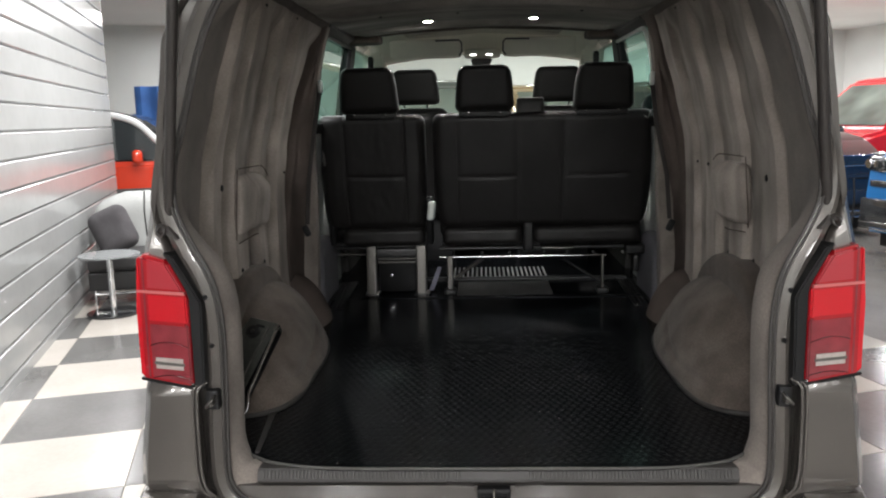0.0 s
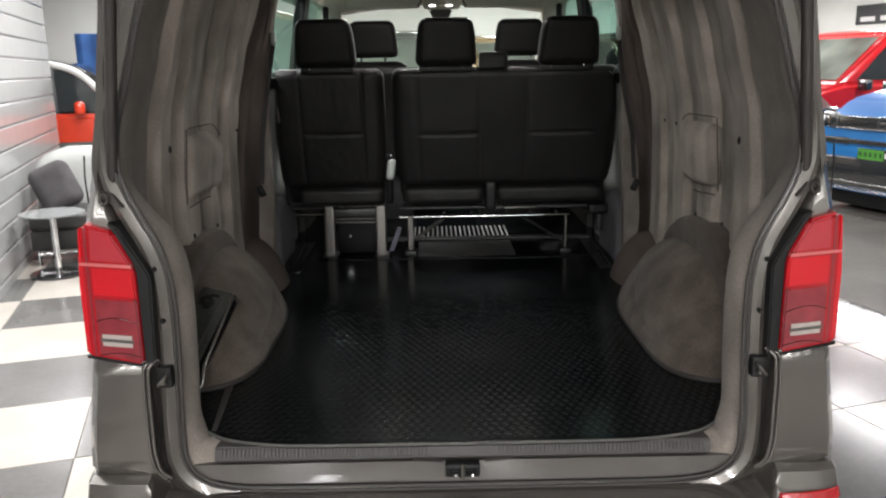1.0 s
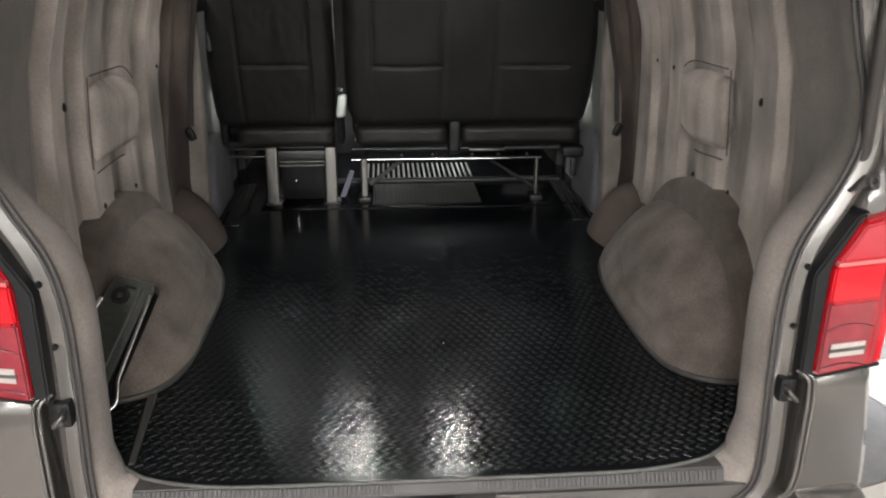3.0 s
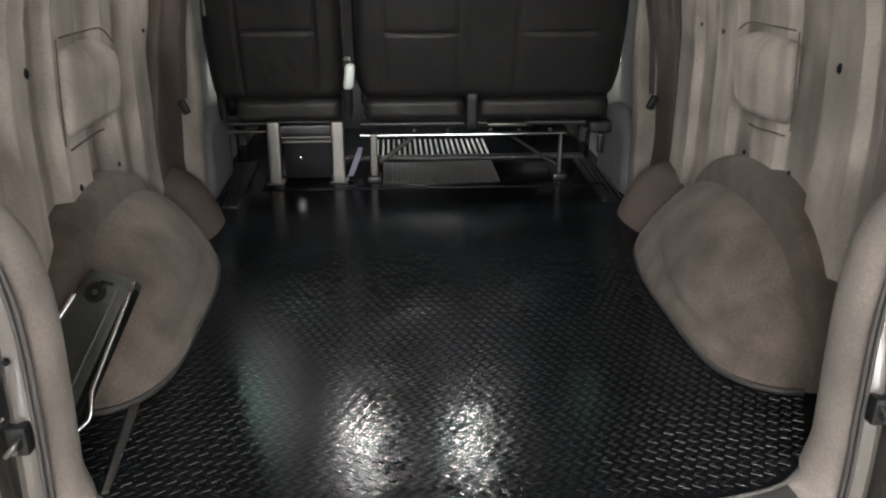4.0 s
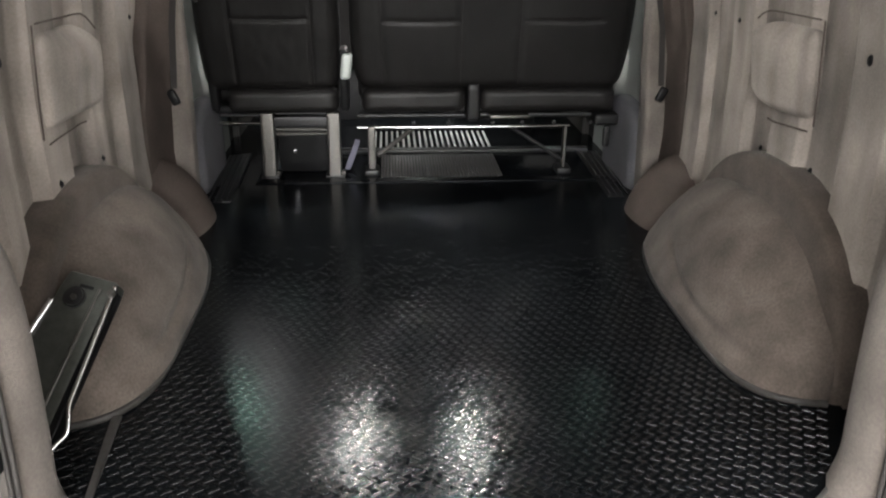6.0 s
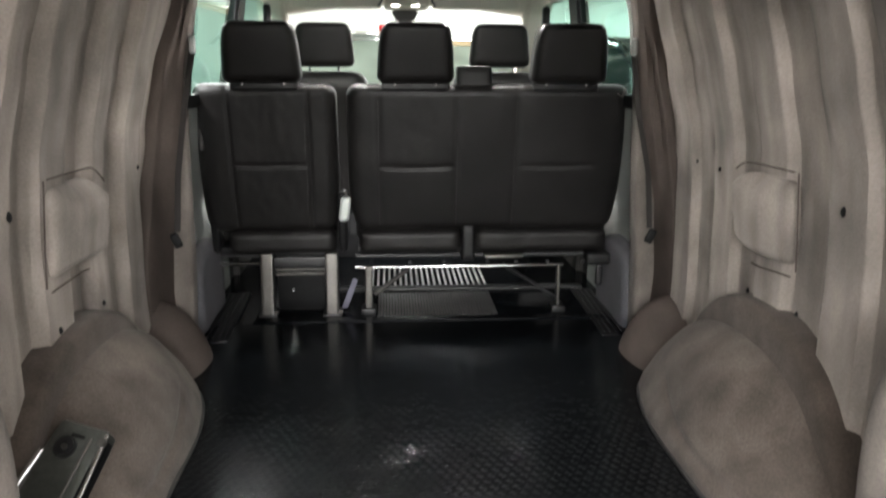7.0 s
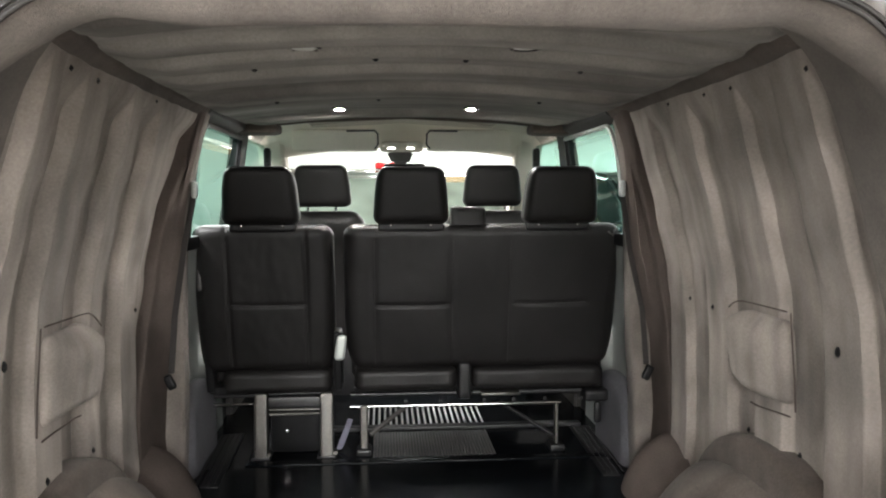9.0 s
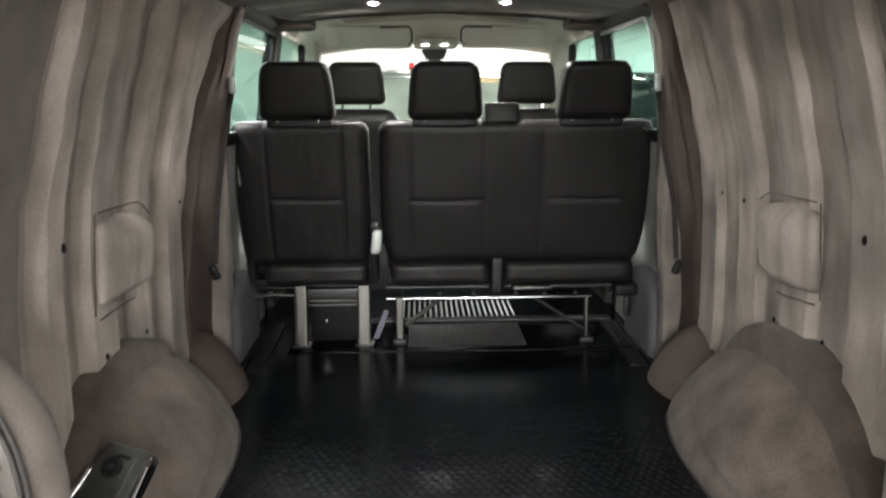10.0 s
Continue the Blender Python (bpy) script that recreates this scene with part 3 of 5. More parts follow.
gate = part("tailgate", soft_bm((1.60, 1.24, 0.07), 0.03, 10, lambda c: gate_m @ Vector((c.x * (1 - 0.08 * smoothstep(0.2, 0.62, c.y)), c.y - 0.63, c.z + 0.06 - 0.06 * (c.x / 0.8) ** 2))), PAINT, van, "raised grey-brown tailgate")
part("inner_trim", soft_bm((1.36, 1.04, 0.03), 0.012, 6, lambda c: gate_m @ Vector((c.x, c.y - 0.62, c.z + 0.02))), CARPET, gate, "carpeted inner trim")
part("lock_cover", soft_bm((0.10, 0.05, 0.07), 0.012, 6, lambda c: gate_m @ Vector((c.x, c.y - 1.22, c.z + 0.02))), GREY_PLASTIC, gate, "dark plastic lock cover")
tube("pull_strap", [gate_m @ Vector(p) for p in rounded_path([(0.02, -1.15, 0.0), (0.02, -1.16, -0.07), (-0.01, -1.17, -0.07), (-0.01, -1.17, 0.0)], 0.02)], 0.008, BLACK_PLASTIC, gate, "black pull strap")

# load floor, side linings, wheel arches, roof lining
part("floor_panel", box_bm((1.80, 3.9, 0.05), (0, 2.07, FLOOR_Z - 0.025), 0.0), RUBBER, van, "dark painted steel floor")

RIBS = {1: ((0.47, 0.645), (0.83, 0.985), (1.135, 1.285), (1.45, 1.60)), -1: ((0.50, 0.60), (0.74, 0.90), (1.06, 1.16), (1.315, 1.475))}
# pillar: where its brown carpet starts on the wall, where it ends, and the inner edge of the trim beside it
POST_START = {1: ((0.60, 1.50), (0.80, 1.549), (0.95, 1.586), (1.14, 1.634), (1.33, 1.698), (1.53, 1.707), (1.73, 1.70), (1.88, 1.62), (1.96, 1.60)),
              -1: ((0.60, 1.47), (0.85, 1.499), (0.98, 1.51), (1.17, 1.60), (1.355, 1.675), (1.547, 1.665), (1.83, 1.73), (1.96, 1.72))}
POST_EDGE = {1: ((0.75, 0.884), (0.90, 0.880), (1.11, 0.868), (1.32, 0.828), (1.47, 0.792), (1.53, 0.787), (1.72, 0.775), (1.90, 0.752), (1.97, 0.728)),
             -1: ((0.75, 0.882), (0.944, 0.872), (1.145, 0.854), (1.344, 0.822), (1.48, 0.804), (1.54, 0.80), (1.70, 0.776), (1.84, 0.745), (1.96, 0.71))}
TRIM_EDGE = {1: ((0.58, 0.82), (0.90, 0.811), (1.11, 0.797), (1.53, 0.785), (1.72, 0.772), (1.90, 0.748), (1.97, 0.722)),
             -1: ((0.58, 0.82), (0.94, 0.808), (1.34, 0.805), (1.54, 0.798), (1.70, 0.772), (1.84, 0.741), (1.96, 0.705))}


def side_lining(s):
    def sheet(a, b):
        y, z = 0.18 + 1.60 * a, 0.585 + 1.375 * b
        x = wall_x(z, y)
        rib = 0.0
        lean = 0.05 * (z - 1.3) * (0.9 - y) * 0.6
        for lo, hi in RIBS[s]:
            rib = max(rib, smoothstep(lo - 0.005, lo + 0.007, y + lean) - smoothstep(hi - 0.012, hi + 0.005, y + lean))
        end = 1 - smoothstep(1.83, 1.915, z)
        x += ((0.021 - 0.030 * rib) if s > 0 else (0.030 - 0.041 * rib)) * end * smoothstep(0.30, 0.46, y)
        x += 0.0036 * noise.noise(Vector((y * 7, z * 3, s * 4.0))) + 0.0013 * noise.noise(Vector((y * 26, z * 9, s * 9.0)))
        for wy, wz, tilt in ((0.62, 1.55, 0.25), (0.85, 1.62, -0.2), (1.18, 1.5, 0.15), (0.66, 0.98, -0.3), (1.22, 0.95, 0.2), (1.02, 1.72, 0.1)):
            along, across = (z - wz), (y - wy) - tilt * (z - wz)
            x -= 0.0025 * math.exp(-(across / 0.012) ** 2 - (along / 0.13) ** 2)
        return s * x, y, z
    wall = grid("side_lining", 330, 90, sheet, CARPET, van, "ribbed side wall lined with grey-brown carpet", 0, 60)

    def post(a, b):
        z = 0.585 + 1.40 * b
        start, edge = interp(POST_START[s], z), interp(POST_EDGE[s], z)
        side = wall_x(z, start)
        edge = min(edge, side - 0.004)
        prof = ((start - 0.02, side + 0.03), (start, side - 0.004), (start + 0.035, side - 0.010), (1.735, side + (edge - side) * 0.62 - 0.004), (1.772, edge), (1.785, edge - 0.001), (1.80, edge + 0.006))
        f = a * 6
        k = min(int(f), 5)
        f -= k
        y = prof[k][0] * (1 - f) + prof[k + 1][0] * f
        x = prof[k][1] * (1 - f) + prof[k + 1][1] * f
        return s * (x + 0.004 * noise.noise(Vector((y * 9, z * 4, s)))), y + 0.004 * noise.noise(Vector((z * 7, s * 3.0, y * 2))), z
    grid("pillar_lining", 30, 70, post, CARPET_POST, wall, "darker brown carpet strip on the pillar", 0, 60)

    def trim(a, b):
        z = 0.585 + 1.40 * b
        edge, inner = interp(POST_EDGE[s], z) + 0.012, interp(TRIM_EDGE[s], z)
        prof = ((1.778, edge), (1.782, inner + 0.012), (1.786, inner + 0.004), (1.797, inner), (1.85, inner + 0.002), (1.93, inner + 0.022))
        f = a * 5
        k = min(int(f), 4)
        f -= k
        return s * (prof[k][1] * (1 - f) + prof[k + 1][1] * f), prof[k][0] * (1 - f) + prof[k + 1][0] * f, z
    grid("pillar_trim", 20, 50, trim, CARPET_EDGE_SHADED, wall, "lighter carpet wedge on the pillar behind the seat belt", 0, 40)

    # padded pocket on the wall
    y0, y1, z0, z1 = (0.755, 1.085, 1.105, 1.37) if s > 0 else (0.745, 1.10, 1.09, 1.362)

    def pad(co):
        fy, fz = co.y / ((y1 - y0) / 2), co.z / ((z1 - z0) / 2)
        far = smoothstep(0.25, 1.0, fy)
        if s > 0:
            co.z *= 1 - 0.34 * far ** 1.5
        else:
            co.z = co.z * (1 - 0.30 * far) - 0.024 * far
        co.z -= 0.012 * max(0.0, -fz) * (1 - abs(fy)) * (1 if s > 0 else -1)
        dent = math.exp(-((fy - 0.05) / 0.46) ** 2 - ((fz - 0.74) / 0.22) ** 2)
        depth = (0.026 + 0.030 * smoothstep(-1, 0.5, fy)) * (1 - 0.3 * max(0, -fz)) - 0.034 * dent
        depth += 0.006 * math.exp(-((fy + 0.15) / 0.06) ** 2) * smoothstep(-0.9, 0.1, fz)
        x = co.x / 0.025
        z = co.z + (z0 + z1) / 2
        y = co.y + (y0 + y1) / 2
        return Vector((s * (wall_x(z, y) + 0.012 - (0.016 + depth) * (0.5 - 0.5 * x * s)), y, z))
    hy, hz = (y1 - y0) / 2, (z1 - z0) / 2
    # thin dark tubes follow the pad's top, bottom and near edges
    edges = ([(-0.95 + 1.7 * k / 12, 0.985) for k in range(13)], [(-0.9 + 1.1 * k / 12, -0.985) for k in range(13)])
    for line in edges:
        tube("pad_edge_line", [pad(Vector((-s * 0.016, fy * (hy - 0.006), fz * (hz - 0.003)))) for fy, fz in line], 0.0021, CARPET_POST, wall, "", 6)
    tube("pad_edge_line", [pad(Vector((-s * 0.012, -hy + 0.003, (0.95 - 1.8 * k / 12) * hz))) for k in range(13)], 0.0022, CARPET_POST, wall, "", 6)
    part("side_pad", soft_bm((0.05, y1 - y0, z1 - z0), 0.055, 30, pad), CARPET, wall, "rounded carpeted bulge on the side wall", 70)

    # wheel arch
    yc, zc, bx, cz = 0.90, 0.585, 0.243, 0.385

    def dome(a, b):
        th, ph = math.pi * a, 0.5 * math.pi * b
        d = Vector((math.sin(ph), math.cos(ph) * -math.cos(th), math.cos(ph) * math.sin(th)))
        rear = d.y < 0
        ay, n = (0.515, 2.4 + 3.4 * (1 - smoothstep(0.0, 0.5, d.z))) if rear else (0.54, 2.1)
        ex = 2.7 - 1.0 * smoothstep(0.0, 0.5, d.z)
        c2 = cz - 0.035
        lo, hi = 0.0, 2.0
        for _ in range(26):
            t = (lo + hi) / 2
            if (abs(t * d.y) / ay) ** n + (max(0, t * d.z) / c2) ** 2.0 + (t * d.x / bx) ** ex < 1:
                lo = t
            else:
                hi = t
        return lo * d

    def arch(a, b):
        p = dome(a, b)
        pinch = 1 - 0.05 * (1 - smoothstep(0.0, 0.09, p.x))
        p = Vector((p.x, p.y * (pinch if p.y < 0 else 1.0), p.z * pinch))
        z = zc + p.z
        bulge = 0.005 * noise.noise(Vector((p.x * 8, p.y * 6, p.z * 6 + s)))
        crease = 0.010 * math.exp(-((p.z - 0.075 - 0.55 * max(0.0, p.y + 0.22) ** 2) / 0.012) ** 2) * smoothstep(0.06, 0.16, p.x) * (1 - smoothstep(0.05, 0.25, p.y)) - 0.008 * (1 - smoothstep(0.05, 0.09, p.z))
        return s * (0.882 - p.x + crease + bulge), yc + p.y, z
    arch_ob = grid("wheel_arch", 90, 56, arch, CARPET_ARCH_LIT, van, "carpeted wheel arch bulging into the load floor", 0, 70)

    def flange(a, b):
        f = b * 6
        k = min(int(f), 5)
        f -= k
        r = (1.0, 1.0, 0.992, 0.975, 0.94, 0.86, 0.72)
        dx = (-0.03, 0.022, 0.038, 0.047, 0.052, 0.056, 0.060)
        q, d = r[k] * (1 - f) + r[k + 1] * f, dx[k] * (1 - f) + dx[k + 1] * f
        th = math.pi * a
        cy, cz_ = -math.cos(th), math.sin(th)
        y = 0.89 + (0.505 if cy < 0 else 0.45) * abs(cy) ** 0.9 * (1 if cy > 0 else -1) * q
        z = zc + (0.422 if s > 0 else 0.402) * cz_ ** 0.94 * q
        wave = 0.004 * noise.noise(Vector((a * 9, b * 2, s * 3.0)))
        return s * (wall_x(z, y) - d + wave), y + wave, z
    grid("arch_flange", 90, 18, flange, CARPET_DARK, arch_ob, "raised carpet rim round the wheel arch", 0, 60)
    foot_line = []
    for k in range(49):
        ph = math.pi * k / 48
        d = Vector((math.sin(ph), -math.cos(ph), 0.0))
        lo, hi = 0.0, 1.0
        ay, n = (0.515, 5.8) if d.y < 0 else (0.54, 2.1)
        for _ in range(24):
            t = (lo + hi) / 2
            if (abs(t * d.y) / ay) ** n + (t * d.x / bx) ** 2.7 < 1:
                lo = t
            else:
                hi = t
        foot_line.append((s * (0.878 - lo * d.x), yc + lo * d.y, 0.609))
    tube("arch_base_line", foot_line[2:-6], 0.009, SEAL, arch_ob, "dark line where the arch meets the mat", 8)

    def foot(a, b):
        th, ph = math.pi * a, 0.5 * math.pi * b
        d = Vector((math.sin(ph), math.cos(ph) * -math.cos(th), math.cos(ph) * math.sin(th)))
        return s * (0.885 - 0.165 * d.x), 1.60 + (0.20 if d.y > 0 else 0.30) * d.y, 0.59 + 0.235 * d.z ** 1.35 * (1 - 0.35 * max(0, d.y))
    grid("arch_foot", 30, 16, foot, CARPET_POST, arch_ob, "", 0, 60)

    clips = {1: ((0.566, 1.308, 0.011), (1.45, 1.311, 0.007), (1.23, 1.313, 0.007), (0.797, 1.004, 0.009), (1.068, 0.99, 0.008), (0.53, 0.871, 0.011),
                 (0.46, 1.885, 0.008), (0.84, 1.90, 0.007), (1.0, 1.905, 0.007), (1.25, 1.91, 0.007)),
             -1: ((0.579, 1.307, 0.011), (1.437, 1.299, 0.007), (1.222, 1.299, 0.007), (1.08, 0.977, 0.008), (0.797, 0.996, 0.009), (0.548, 0.856, 0.011),
                  (0.62, 1.90, 0.009), (0.795, 1.90, 0.009), (1.25, 1.91, 0.007))}[s]
    for y, z, r in clips:
        x = sheet((y - 0.18) / 1.60, (z - 0.585) / 1.375)[0]
        part("trim_clip", disc_bm(r * (0.62 if z > 1.8 else 0.85), 0.008, 14, 0.003, pose(x - s * 0.003, y, z, 0, 90, 0) @ Matrix.Diagonal((1.25, 0.8, 1, 1))), BLACK_PLASTIC, wall)

    # ledge between wall and roof
    def ledge(a, b):
        y = 0.36 + 1.46 * a
        prof = ((0.79, 1.895), (0.742, 1.922), (0.728, 1.925), (0.705, 1.945), (0.698, 1.972), (0.712, 1.992))
        f = b * 5
        k = min(int(f), 4)
        f -= k
        x = prof[k][0] * (1 - f) + prof[k + 1][0] * f - (wall_x(1.9, 2.0) - wall_x(1.9, y)) - 0.012 * (1 - smoothstep(0.4, 1.2, y))
        z = prof[k][1] * (1 - f) + prof[k + 1][1] * f 
        return s * x, y, z + 0.003 * noise.noise(Vector((y * 11, b * 2, s)))
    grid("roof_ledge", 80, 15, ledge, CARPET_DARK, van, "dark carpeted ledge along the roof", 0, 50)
    return wall


side_lining(1), side_lining(-1)


def roof(a, b):
    x, y = -0.735 + 1.47 * a, 0.14 + 2.47 * b
    z = roof_z(x)
    for lo, hi in ((0.42, 0.52), (0.66, 0.76), (0.88, 1.00), (1.12, 1.26), (1.48, 1.66), (2.30, 2.42)):
        z -= 0.024 * (smoothstep(lo - 0.010, lo + 0.010, y) - smoothstep(hi - 0.010, hi + 0.010, y)) * (1 - smoothstep(0.60, 0.72, abs(x)))
    z += 0.012 * smoothstep(1.9, 2.5, y)
    return x, y, z + 0.003 * noise.noise(Vector((x * 4, y * 7, 0.5)))


grid("roof_lining", 60, 240, roof, CARPET_ROOF_SHADED, van, "ribbed carpet roof lining with clips", 0, 60)
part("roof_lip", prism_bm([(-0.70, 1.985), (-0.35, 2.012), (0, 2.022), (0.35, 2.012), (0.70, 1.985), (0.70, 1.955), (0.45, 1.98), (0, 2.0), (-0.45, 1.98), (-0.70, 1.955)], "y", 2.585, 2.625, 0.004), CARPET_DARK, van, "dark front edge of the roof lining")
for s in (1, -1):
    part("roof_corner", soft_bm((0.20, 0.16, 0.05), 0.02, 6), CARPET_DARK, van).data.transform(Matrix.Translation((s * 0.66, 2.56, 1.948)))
for x, y in ((-0.42, 0.98), (-0.12, 0.92), (0.10, 0.92), (0.40, 0.98), (-0.45, 1.62), (-0.12, 1.9), (0.42, 1.62)):
    part("roof_clip", disc_bm(0.008, 0.008, 12, 0.003, pose(x, y, roof((x + 0.735) / 1.47, (y - 0.14) / 2.47)[2] - 0.002)), BLACK_PLASTIC, van)


def ceiling_light(x, y, lit):
    z = roof((x + 0.735) / 1.47, (y - 0.14) / 2.47)[2]
    ob = thing("ceiling_light", "small round ceiling light, lit, with chrome ring" if lit else "small round ceiling light, switched off, with chrome ring", "ceiling light", (x, y, z), "ceiling lights")
    r = 0.020 if lit else 0.031
    ring = tube_mesh([(x + (r + 0.007) * math.cos(k * math.pi / 14), y + (r + 0.007) * math.sin(k * math.pi / 14), z - 0.004) for k in range(28)], 0.0055, 8, True)
    raw("ring", *ring, CHROME, ob)
    part("diffuser", disc_bm(r, 0.01, 28, 0.003, pose(x, y, z - 0.003)), LED if lit else LED_OFF, ob, "white diffuser")


ceiling_light(-0.276, 2.165, True), ceiling_light(0.247, 2.13, True)
ceiling_light(-0.285, 0.85, False), ceiling_light(0.231, 0.825, False)

# front half of the van: sliding-door side, windows, cab
for s in (1, -1):
    part("door_panel", prism_bm([(s * 0.858, 0.58), (s * 0.868, 1.0), (s * 0.812, 1.46), (s * 0.845, 1.46), (s * 0.905, 1.0), (s * 0.905, 0.58)], "y", 1.80, 2.66, 0.006), SILVER_IN, van, "pale painted inner side panel")
    bulge = part("door_bulge", soft_bm((0.10, 0.46, 0.36), 0.05, 12, lambda c: Vector((c.x + s * 0.862, c.y + 2.12, c.z + 0.74 - 0.25 * (c.y / 0.23) ** 2 * 0.2))), PANEL_GREY, van, "grey bulge low on the side panel")
    window = part("window_frame", box_bm((0.03, 0.86, 0.05), (s * 0.815, 2.22, 1.475), 0.008), BLACK_PLASTIC, van, "black window frame")
    top = prism_bm([(s * 0.748, 1.918), (s * 0.70, 1.94), (s * 0.70, 1.985), (s * 0.775, 1.965), (s * 0.785, 1.918)], "y", 1.80, 2.70, 0.003)
    part("top_rail", top, GREY_PLASTIC, window)
    v = [(s * 0.822, 1.80, 1.47), (s * 0.822, 2.66, 1.47), (s * 0.762, 2.66, 1.93), (s * 0.762, 1.80, 1.93)]
    pane = raw("pane", v, [(0, 1, 2, 3) if s < 0 else (3, 2, 1, 0)], GLASS, window, "greenish side window pane")
    pane.visible_shadow = False
    tube("pane_edge", rounded_path([(s * 0.808, 1.875, 1.50), (s * 0.772, 1.88, 1.80), (s * 0.752, 1.93, 1.912), (s * 0.748, 2.64, 1.912)], 0.06), 0.010, SILVER_IN if s > 0 else GREY_PLASTIC, window, "edge trim round the pane")
    pillar = prism_bm([(s * 0.87, 0.58), (s * 0.87, 1.1), (s * 0.80, 1.5), (s * 0.735, 1.96), (s * 0.79, 1.97), (s * 0.86, 1.5), (s * 0.92, 1.1), (s * 0.92, 0.58)], "y", 2.64, 2.80, 0.012)
    part("door_pillar", pillar, BLACK_PLASTIC, van, "black plastic door pillar")
    part("cab_door", prism_bm([(s * 0.84, 0.58), (s * 0.85, 1.0), (s * 0.80, 1.40), (s * 0.85, 1.40), (s * 0.92, 1.0), (s * 0.92, 0.58)], "y", 2.80, 4.15, 0.01), GREY_PLASTIC, van)
    cab_pane = raw("cab_pane", [(s * 0.84, 2.80, 1.40), (s * 0.84, 4.05, 1.40), (s * 0.76, 3.55, 1.93), (s * 0.76, 2.80, 1.93)], [(0, 1, 2, 3) if s < 0 else (3, 2, 1, 0)], GLASS, van, "greenish cab door pane")
    cab_pane.visible_shadow = False
    part("windscreen_pillar", prism_bm([(3.38, 1.99), (3.56, 1.965), (4.30, 1.10), (4.10, 1.10), (3.50, 1.80)], "x", min(s * 0.655, s * 0.80), max(s * 0.655, s * 0.80), 0.02), HEADLINER, van, "beige windscreen pillar trim")
    part("grab_handle", soft_bm((0.035, 0.06, 0.12), 0.016, 6), BLACK_PLASTIC, van).data.transform(Matrix.Translation((s * 0.69, 3.05, 1.835)))
    visor = part("sun_visor", soft_bm((0.46, 0.03, 0.12), 0.014, 8), HEADLINER, van, "beige folded sun visor")
    visor.data.transform(pose(s * 0.365, 3.30, 1.952, 12))
    tube("edge", [(s * 0.30, 3.275, 2.0), (s * 0.15, 3.275, 2.003), (s * 0.133, 3.28, 1.985), (s * 0.131, 3.285, 1.93), (s * 0.15, 3.29, 1.905)], 0.005, GREY_PLASTIC, visor)


def headliner(a, b):
    x, y = -0.74 + 1.48 * a, 2.60 + 0.98 * b
    return x, y, 2.055 - 0.06 * (x / 0.74) ** 2 - 0.02 * abs(x) - 0.12 * smoothstep(0.72, 1.0, b)


grid("cab_headliner", 24, 16, headliner, HEADLINER, van, "pale beige cab headliner", 0.02)
pane = raw("windscreen", [(-0.74, 3.58, 1.94), (0.74, 3.58, 1.94), (0.84, 4.34, 1.08), (-0.84, 4.34, 1.08)], [(3, 2, 1, 0)], WIND_GLASS, van, "clear windscreen")
pane.visible_shadow = False
console = part("roof_console", soft_bm((0.24, 0.20, 0.05), 0.02, 8), HEADLINER, van, "roof console with two small lit reading lamps")
console.data.transform(Matrix.Translation((0.0, 3.42, 1.925)))
READING = material("reading_lamp", (0.9, 0.9, 0.9), 0.3, emit=((1.0, 0.95, 0.85), 6.0))
for x in (-0.06, 0.045):
    part("reading_lamp", soft_bm((0.045, 0.03, 0.012), 0.005, 3), READING, console).data.transform(Matrix.Translation((x, 3.335, 1.912)))
part("mirror_mount", prism_bm([(-0.085, 1.905), (0.075, 1.905), (0.04, 1.835), (-0.05, 1.835)], "y", 3.50, 3.58, 0.012), GREY_PLASTIC, console, "grey sensor housing behind the mirror")
part("mirror", soft_bm((0.24, 0.03, 0.08), 0.014, 8), BLACK_PLASTIC, van, "black rear-view mirror").data.transform(Matrix.Translation((0.02, 3.60, 1.80)))
part("dashboard", soft_bm((1.66, 0.62, 0.52), 0.1, 12), GREY_PLASTIC, van, "dark grey dashboard").data.transform(Matrix.Translation((0, 3.98, 0.98)))
part("firewall", box_bm((1.8, 0.04, 0.9), (0, 4.2, 0.7), 0.0), DARK_STEEL, van)
wheel = tube("steering_wheel", [pose(0.44, 3.52, 1.24, 62) @ Vector((0.19 * math.cos(k * math.pi / 16), 0.19 * math.sin(k * math.pi / 16), 0)) for k in range(32)], 0.016, BLACK_PLASTIC, van, "black steering wheel", 10, True)
part("hub", soft_bm((0.18, 0.12, 0.05), 0.025, 6), BLACK_PLASTIC, wheel).data.transform(pose(0.44, 3.53, 1.235, 62))

# door-sill strips on both sides behind the pillars
for s in (1, -1):
    strip = part("sill_strip", box_bm((0.10, 0.66, 0.014), (s * 0.765, 2.12, 0.598), 0.004, m=pose(0, 0, 0, 0, s * 4, s * -2)), DARK_STEEL, van, "ribbed aluminium door-sill strip")
    for dx in (-0.034, -0.012, 0.010, 0.032):
        tube("ridge", [(s * (0.765 + dx) - s * 0.01, 1.82, 0.607), (s * (0.765 + dx) + s * 0.012, 2.42, 0.607)], 0.003, CHROME if s > 0 else DARK_STEEL, strip)

